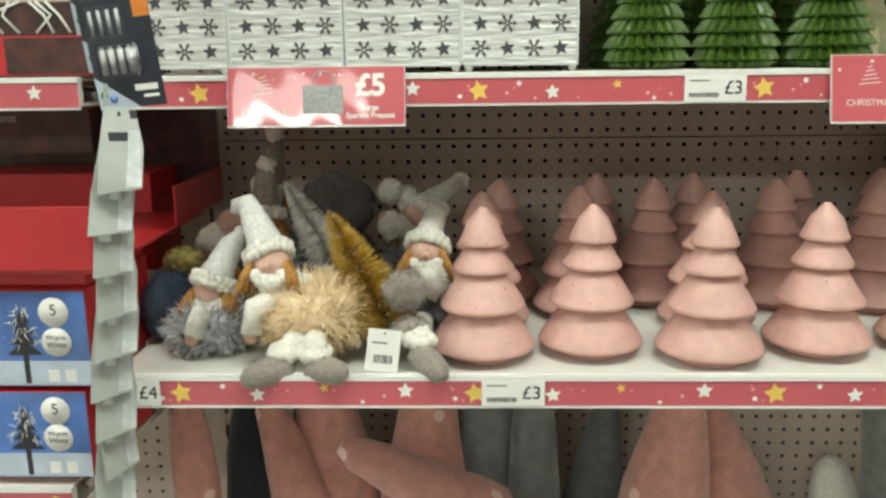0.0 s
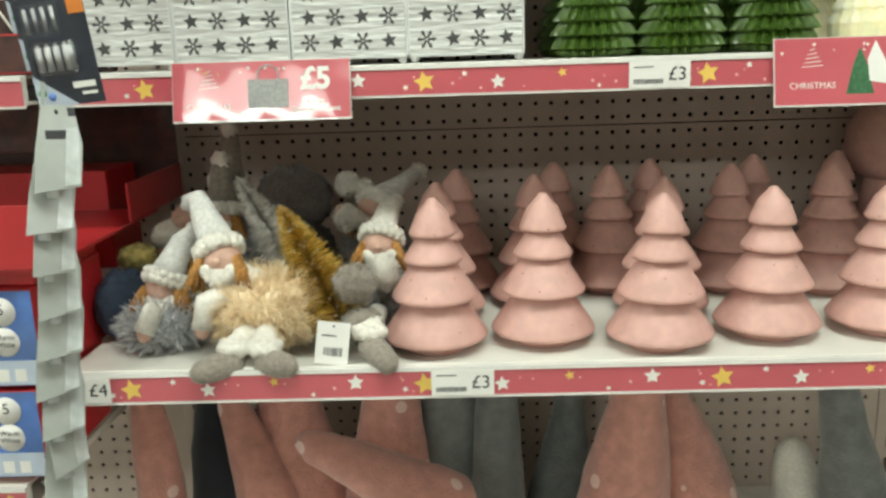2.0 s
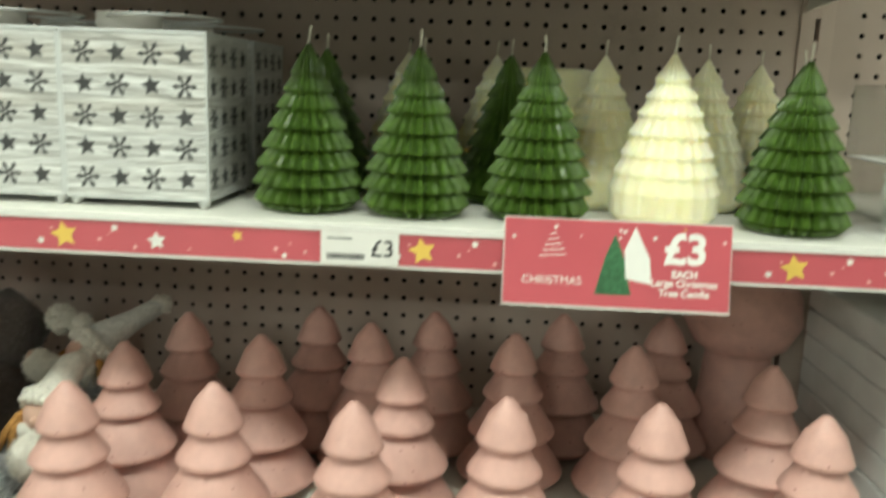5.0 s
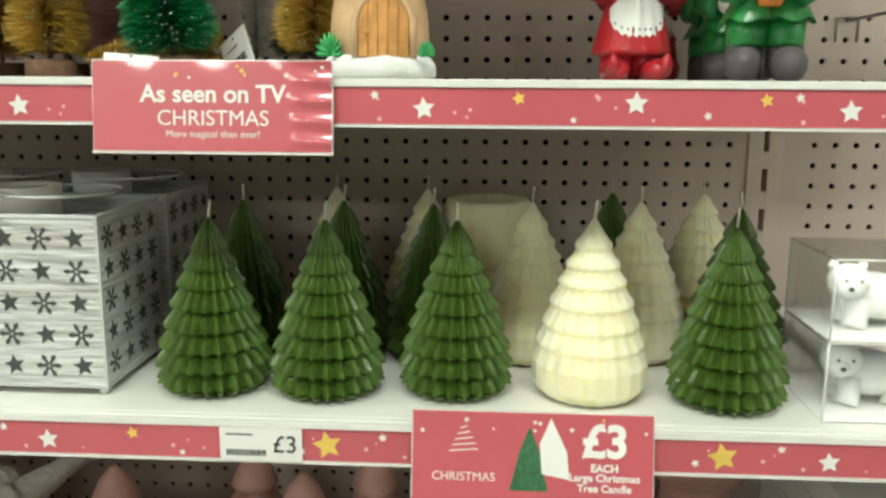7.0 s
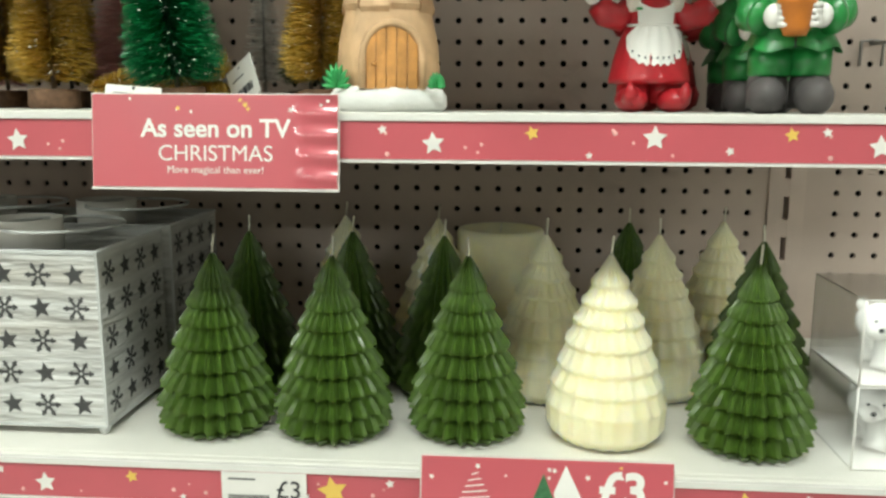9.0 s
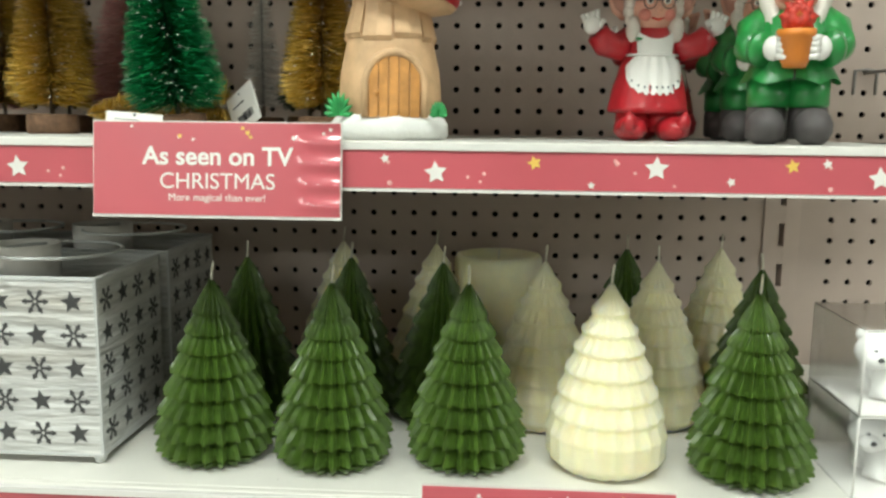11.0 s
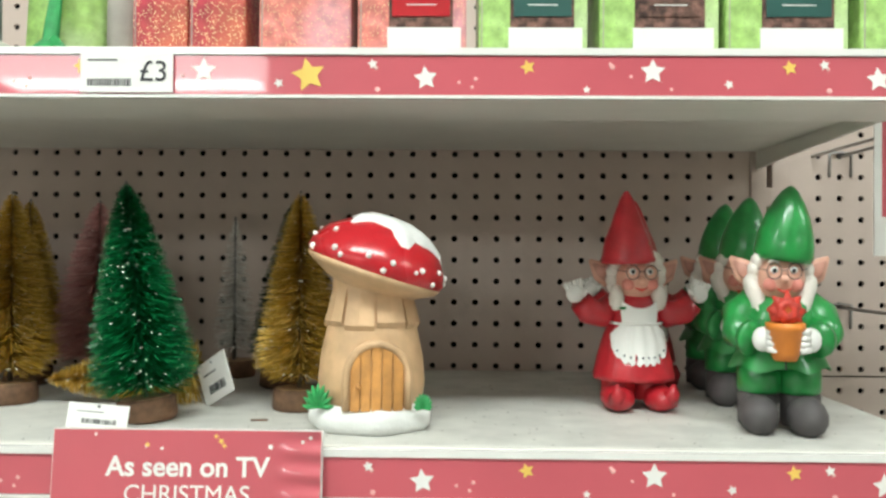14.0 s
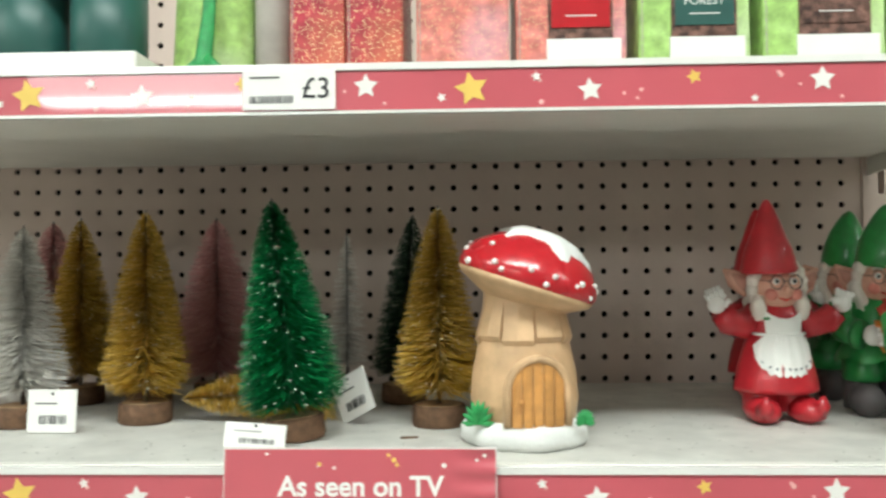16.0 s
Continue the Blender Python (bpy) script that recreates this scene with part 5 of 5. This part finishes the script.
gift_box(0.6, 0.641, M_GIFTR, "dark red and gold printed gift box")
gift_box(0.642, 0.684, M_GIFTR, "red gift box with gold flowers")
gift_box(0.694, 0.762, M_GIFTP, "pink and orange gift box with gold flowers")
gift_box(0.767, 0.847, M_GIFTP, "pink and red gift box with red label", M_CAPRED, ["", ""])
gift_box(0.856, 0.936, M_GIFTG, "lime green gift box with teal label", M_TEAL, ["FROSTED", "FOREST"])
gift_box(0.945, 1.032, M_GIFTG, "lime green gift box showing dried sticks", M_POTPOURRI)
gift_box(1.037, 1.126, M_GIFTG, "lime green gift box with dark teal label", M_TEAL, ["", ""])
gift_box(1.135, 1.2, M_GIFTG, "lime green gift box at the shelf end")
bag = thing("gift_bag", pose(0.53, -0.33, Z_T), "lime green gift bag tied with green ribbon", "gift bag")
part("bag", Shape().lathe([(0.034, 0), (0.037, 0.006), (0.034, 0.07), (0.03, 0.13)], 20, 0, None, 6, 0.1, True, 0.8), M_GIFTG, bag)
part("ribbon", Shape().tube([(0.006, -0.033, 0.13), (0.004, -0.036, 0.05), (0.0, -0.037, 0.012), (-0.01, -0.044, 0.003)], [0.005, 0.005, 0.007, 0.003], 8, 0, True, 0.3).tube([(0.0, -0.037, 0.012), (0.016, -0.044, 0.003)], [0.007, 0.002], 8, 0, True, 0.3), M_SPRIG, bag, "green satin ribbon")
gb = tagged(part("paper_bag", Shape().lathe([(0.014, 0), (0.016, 0.003), (0.015, 0.12)], 16, 0, None, 4, 0.1), M_GREYBAG), "plain grey paper bag beside gift boxes", "bag")
gb.matrix_world = pose(0.578, -0.34, Z_T)
tr = thing("candle_tray", pose(0.39, -0.33, Z_T), "white tray of dark green jar candles", "tray")
part("tray", Shape().box(-0.1, 0.095, -0.055, 0.05, 0, 0.016), M_WHITE, tr, bevel=0.002)
part("sleeve", Shape().box(-0.1, 0.06, -0.056, 0.05, 0.075, 0.13), M_WHITE, tr, bevel=0.008)
for i in range(3):
    part("jar", Shape().lathe([(0.027, 0.016), (0.029, 0.02), (0.029, 0.075)], 24, 0, pose(-0.065 + 0.062 * i, -0.018, 0)), M_TEAL, tr, "dark green glass jar")
for x, lab in ((0.2, "red gift box further along top shelf"), (0.09, "lime gift box further along top shelf")):
    gift_box(x, x + 0.085, M_GIFTR if x > 0.15 else M_GIFTG, lab)

# ---- next bay on the window side: cartons and hanging packets ----
def carton(name, x0, x1, y0, y1, z0, z1, m, label):
    t = thing(name, pose(0, 0, 0), label, "carton", "light boxes")
    part("box", Shape().box(x0, x1, y0, y1, z0, z1), m, t, bevel=0.0015)
    return t


def light_box(z0, z1, x1):
    t = carton("light_box", x1 - 0.2, x1, -0.535, -0.36, z0, z1, M_BOXRED, "red and blue carton of warm white tree lights")
    y = -0.5358
    part("front_print", Shape().box(x1 - 0.199, x1 - 0.001, y, y + 0.0006, z0 + 0.001, z1 - 0.001), M_BLUE, t, "blue snowy scene")
    part("snow_print", Shape().box(x1 - 0.199, x1 - 0.001, y - 0.0003, y, z0 + 0.002, z0 + 0.03), M_PALEBLUE, t)
    h = z1 - z0
    d = Shape()
    for cz, r in ((z1 - h * 0.22, 0.0165), (z1 - h * 0.53, 0.0165)):
        d.lathe([(r, 0), (r, 0.0006)], 28, 0, pose(x1 - 0.036, y - 0.0002, cz, 90, 0, 0))
    d.box(x1 - 0.049, x1 - 0.037, y - 0.0008, y - 0.0002, z0 + 0.006, z0 + 0.02).box(x1 - 0.03, x1 - 0.018, y - 0.0008, y - 0.0002, z0 + 0.006, z0 + 0.02)
    part("badge", d, M_WHITE, t, "round white badges")
    words("5", x1 - 0.036, z1 - h * 0.2, 0.018, y - 0.0012, M_INK, t)
    words("Warm\nWhite", x1 - 0.036, z1 - h * 0.52, 0.0085, y - 0.0012, M_INK, t)
    g = Shape().box(x1 - 0.075, x1 - 0.069, y - 0.0008, y - 0.0004, z0 + 0.004, z0 + h * 0.42)
    for i in range(4):
        w = 0.008 + 0.004 * i
        zz = z1 - h * (0.2 + 0.11 * i)
        g.plate([(x1 - 0.072 - w, zz - h * 0.13), (x1 - 0.072 + w, zz - h * 0.13), (x1 - 0.072, zz + h * 0.02)], y - 0.0008 - 0.00005 * i, y - 0.0004, 0)
    part("printed_tree", g, M_INK, t, "dark tree in print")
    random.seed(int(z0 * 1000))
    lit = Shape()
    for i in range(60):
        u = random.random()
        e = random.uniform(-1, 1) * (0.004 + 0.02 * u)
        lit.strip((x1 - 0.072 + e, y - 0.0014, z1 - h * (0.16 + 0.42 * u)), (e * 40, 0, random.uniform(-1.2, 0.4)), random.uniform(0.003, 0.009), 0.0006)
    part("light_print", lit, M_WHITE, t, "white lit branches in print")


light_box(0.762, 0.866, -0.019)
light_box(0.872, 0.982, -0.008)
light_box(0.762, 0.866, -0.225)
light_box(0.872, 0.982, -0.22)
carton("red_carton", -0.24, -0.012, -0.52, -0.36, 0.9825, 1.003, M_BOXRED, "flat red carton lying on the light boxes")
tr = thing("red_tray", pose(0, 0, 0), "glossy red display tray with open front", "display tray")
part("front", Shape().box(-0.4, 0.014, -0.552, -0.549, 1.008, 1.076), M_BOXRED, tr, bevel=0.001)
part("base", Shape().box(-0.4, 0.014, -0.549, -0.2, 1.004, 1.008), M_BOXRED, tr)
part("side", Shape().box(0.011, 0.014, -0.3, -0.086, 1.0085, 1.06), M_BOXRED, tr)
part("back", Shape().box(-0.4, 0.011, -0.085, -0.082, 1.0085, 1.15), M_BOXDK, tr)
t = carton("photo_carton", -0.34, -0.02, -0.41, -0.2, 1.2055, 1.29, M_BOXDK, "red carton with a dark photograph of lights")
part("lid_band", Shape().box(-0.341, -0.019, -0.4115, -0.4102, 1.207, 1.252), M_BOXRED, t)
part("lid_edge", Shape().box(-0.13, -0.021, -0.4125, -0.4116, 1.209, 1.25), M_BOXDK, t)
tw = Shape()
random.seed(5)
for i in range(9):
    x = -0.03 - 0.02 * i
    tw.tube([(x, -0.412, 1.255), (x - random.uniform(-0.02, 0.02), -0.4125, 1.275), (x - random.uniform(-0.03, 0.03), -0.412, 1.29)], 0.0017, 6)
part("branch_picture", tw, M_WHITE, t, "white lit branches in print")
t = carton("photo_pack", -0.25, -0.09, -0.3, -0.26, 1.105, 1.165, M_BOXDK, "dark photo packet hanging under the shelf")
words("0000", -0.2, 1.15, 0.012, -0.302, M_CARD, t)
t = carton("side_carton", -0.33, -0.0575, -0.2, -0.09, 0.92, 1.065, M_BOXRED, "plain red carton in the shade")

# clip strip of packets hanging beside the shelf
cs = thing("clip_strip", pose(0.05, -0.575, 0), "clip strip of overlapping grey card packets beside shelf", "clip strip")
part("strip", Shape().plate([(0.0, 1.2), (0.004, 1.2), (-0.042, 0.74), (-0.046, 0.74)], 0.008, 0.0088), M_CARD, cs)
random.seed(8)
for i in range(11):
    z = 1.178 - 0.0415 * i
    lean = random.uniform(-2, 2)
    c = Shape().plate([(-0.011, 0.0), (0.019, 0.0), (0.021, -0.04), (0.012, -0.082), (-0.032, -0.086), (-0.024, -0.045)], -0.0005, 0.0005)
    ob = part("packet", c, M_CARD, cs, "pale grey card packet")
    ob.matrix_basis = pose(0.012 - 0.0046 * i + random.uniform(-0.003, 0.003), -0.004 - 0.0008 * i, z, -20, 6 + lean * 2, 54 + random.uniform(-12, 12))
    k = Shape().box(-0.012, 0.008, -0.0011, -0.0006, -0.034, -0.0255)
    k.ball((0.002, -0.0007, -0.007), (0.0018, 0.0004, 0.0026), 0, 8)
    part("print", k, M_INK, ob)
    part("code_patch", Shape().box(0.0125, 0.0195, -0.001, -0.0006, -0.0115, -0.003), M_RED if i % 2 else M_INK, ob)
    part("clear_edge", Shape().plate([(0.008, -0.024), (0.0195, -0.022), (0.0115, -0.08), (-0.004, -0.081)], -0.0016, -0.0008), M_CARDBACK, ob, "glossy pale packet edge")
    part("product", Shape().tube([(-0.014, 0.004, -0.09), (-0.008, 0.004, -0.03)], [0.006, 0.004], 8, 0, True, 0.5), M_CARDBACK, ob)
for i in range(3):
    b = thing("battery_pack", pose(0.044 + 0.011 * i, -0.54 - 0.006 * i, 1.3 - 0.037 * i, 4, -5, -6), "black blister pack of batteries hanging on strip", "battery pack", "battery packs")
    part("card", Shape().box(-0.035, 0.036, 0, 0.0008, -0.05, 0.055), M_BLACKCARD, b, bevel=0.0003)
    part("white_corner", Shape().plate([(-0.035, -0.05), (0.008, -0.05), (-0.035, -0.018)], -0.0006, -0.0002), M_PALEBLUE, b, "pale folded corner")
    for k, m in enumerate((M_SPRIG, M_BLUE)):
        part("dot", Shape().lathe([(0.0042, 0), (0.0042, 0.0004)], 14, 0, pose(-0.028 + 0.0095 * k, -0.0006, -0.036 - 0.004 * k, 90, 0, 0)), m, b, "small round coloured mark")
    for q in range(4):
        x = -0.018 + 0.0095 * q
        part("cell", Shape().tube([(x, -0.004, -0.016), (x, -0.004, 0.008)], 0.0041, 10).tube([(x, -0.004, 0.008), (x, -0.004, 0.0105)], 0.0016, 8), M_CELL, b, "silver battery cell")
    part("blister", Shape().box(-0.024, 0.0165, -0.0088, -0.0006, -0.019, 0.0125), M_CLEAR, b, "clear plastic blister").visible_shadow = False
    part("print", Shape().box(0.006, 0.03, -0.0006, -0.0002, -0.034, -0.028), M_WHITE, b)
    part("print", Shape().box(0.014, 0.03, -0.0006, -0.0002, -0.041, -0.038), M_WHITE, b)
    part("corner", Shape().box(0.019, 0.036, -0.0006, -0.0002, 0.036, 0.055), M_ORANGE, b, "orange corner flash")


# ---- next bay on the far side: clear boxes, white cartons, hooks ----
def clear_box(x, y, z):
    t = thing("clear_box", pose(x, y, z), "clear acetate box holding a white figure", "display box", "clear boxes")
    w, h = 0.052, 0.068
    q = 0.0006
    for a in ((-w, w, -w, -w + q, 0, h - q), (-w, w, w - q, w, 0, h - q), (-w, -w + q, -w + q, w - q, 0, h - q), (w - q, w, -w + q, w - q, 0, h - q), (-w, w, -w, w, h - q, h)):
        part("clear_panel", Shape().box(*a), M_CLEAR, t, "clear plastic panel").visible_shadow = False
    e = Shape()
    for sx in (-w, w):
        e.tube([(sx, -w, 0), (sx, -w, h)], 0.0009, 6)
    e.tube([(-w, -w, h), (w, -w, h)], 0.0009, 6).tube([(-w, -w, 0.001), (w, -w, 0.001)], 0.0009, 6)
    part("edges", e, M_RAIL, t, "bright folded edges")
    g = Shape().ball((0.006, 0.004, 0.026), (0.034, 0.022, 0.02), 0, 20, 0.08, 2)
    for lx in (-0.014, 0.026):
        for ly in (-0.008, 0.014):
            g.tube([(lx, ly, 0.026), (lx - 0.001, ly - 0.002, 0.008), (lx - 0.003, ly - 0.004, 0.001)], [0.011, 0.0095, 0.0105], 12)
    g.ball((-0.024, -0.012, 0.042), (0.017, 0.016, 0.0155), 0, 18)
    g.ball((-0.03, -0.026, 0.038), (0.009, 0.009, 0.0075), 0, 12)
    for e in (-1, 1):
        g.ball((-0.024 + e * 0.012, -0.008, 0.055), (0.0045, 0.003, 0.005), 0, 10)
        g.ball((-0.026 + e * 0.006, -0.0265, 0.045), 0.0016, 1, 8)
    g.ball((-0.031, -0.0345, 0.04), (0.0026, 0.002, 0.002), 1, 8)
    part("toy_bear", g, [M_BEAR, M_INK], t, "small white polar bear figure")
    part("card_floor", Shape().box(-w + 0.001, w - 0.001, -w + 0.001, w - 0.001, 0.0002, 0.0009), M_WHITE, t, "white card floor")


for z in (Z_U + 0.0005, Z_U + 0.0695):
    clear_box(1.2, -0.34, z)
    clear_box(1.315, -0.34, z)
wb = [(Z_P + 0.0005 + 0.032 * i) for i in range(7)]
for i, z in enumerate(wb):
    t = thing("white_carton", pose(1.3, -0.28, z), "flat white carton in a neat stack", "carton", "stack of white cartons")
    part("box", Shape().box(-0.105, 0.1, -0.1, 0.15, 0, 0.0305), M_TIN, t, bevel=0.002)
    part("label", Shape().box(-0.1, -0.05, -0.1012, -0.1002, 0.006, 0.024), M_GREENINK if i == 3 else M_CARD, t)


def peg_hook(x, z):
    t = thing("peg_hook", pose(x, 0, z), "chrome wire peg hook in the pegboard", "hook", "peg hooks")
    part("arm", Shape().tube([(0, 0.002, 0), (0, -0.12, 0.0), (0, -0.2, 0.004), (0, -0.215, 0.014)], 0.002, 8), M_WIRE, t)
    part("back_plate", Shape().tube([(-0.0127, -0.002, -0.025), (-0.0127, -0.003, 0.003), (0, -0.004, 0.004), (0.0127, -0.003, 0.003), (0.0127, -0.002, -0.025)], 0.0018, 8), M_WIRE, t)


for x, z in ((1.297, 1.74), (1.297, 1.56), (1.42, 1.74), (1.42, 1.56)):
    peg_hook(x, z)
for x, z, lab in ((1.3, 1.555, "white feather decoration hanging from a hook"), (1.42, 1.735, "white feather decoration hanging in the next bay")):
    random.seed(int(x * 100))
    s = Shape().tube([(0, 0, 0), (0.002, -0.002, -0.05)], 0.0012, 6)
    for i in range(500):
        u = random.random()
        a = random.uniform(0, 6.28)
        s.strip((0.004 * math.cos(a), 0.004 * math.sin(a), -0.02 - 0.1 * u), (math.cos(a), math.sin(a), -1.0), 0.012 + 0.03 * math.sin(u * 3), 0.0007)
    ob = tagged(part("feather_decoration", s, B_WHITE), lab, "decoration", "feather decorations")
    ob.matrix_world = pose(x, -0.19, z + 0.004)
bl = thing("bauble_pack", pose(1.31, -0.2, 1.742), "pale pink bauble hanging in clear wrap", "bauble")
part("bauble", Shape().ball((0, 0, -0.06), 0.036, 0, 20), B_PINK, bl)
part("loop", Shape().tube([(0, 0, 0), (0, 0, -0.028)], 0.001, 6), M_WIRE, bl)
t = thing("price_card", pose(1.265, -0.25, 1.7), "white and red price card on a hook end", "price card")
part("card", Shape().box(-0.053, 0.053, -0.0005, 0.0005, -0.08, 0.08), M_WHITE, t)
part("red_band", Shape().box(-0.046, 0.046, -0.001, -0.0006, -0.045, 0.072), M_RED, t, "red printed panel")
part("hook_arm", Shape().tube([(0, 0.25, 0.04), (0, 0.003, 0.04)], 0.002, 8), M_WIRE, t)
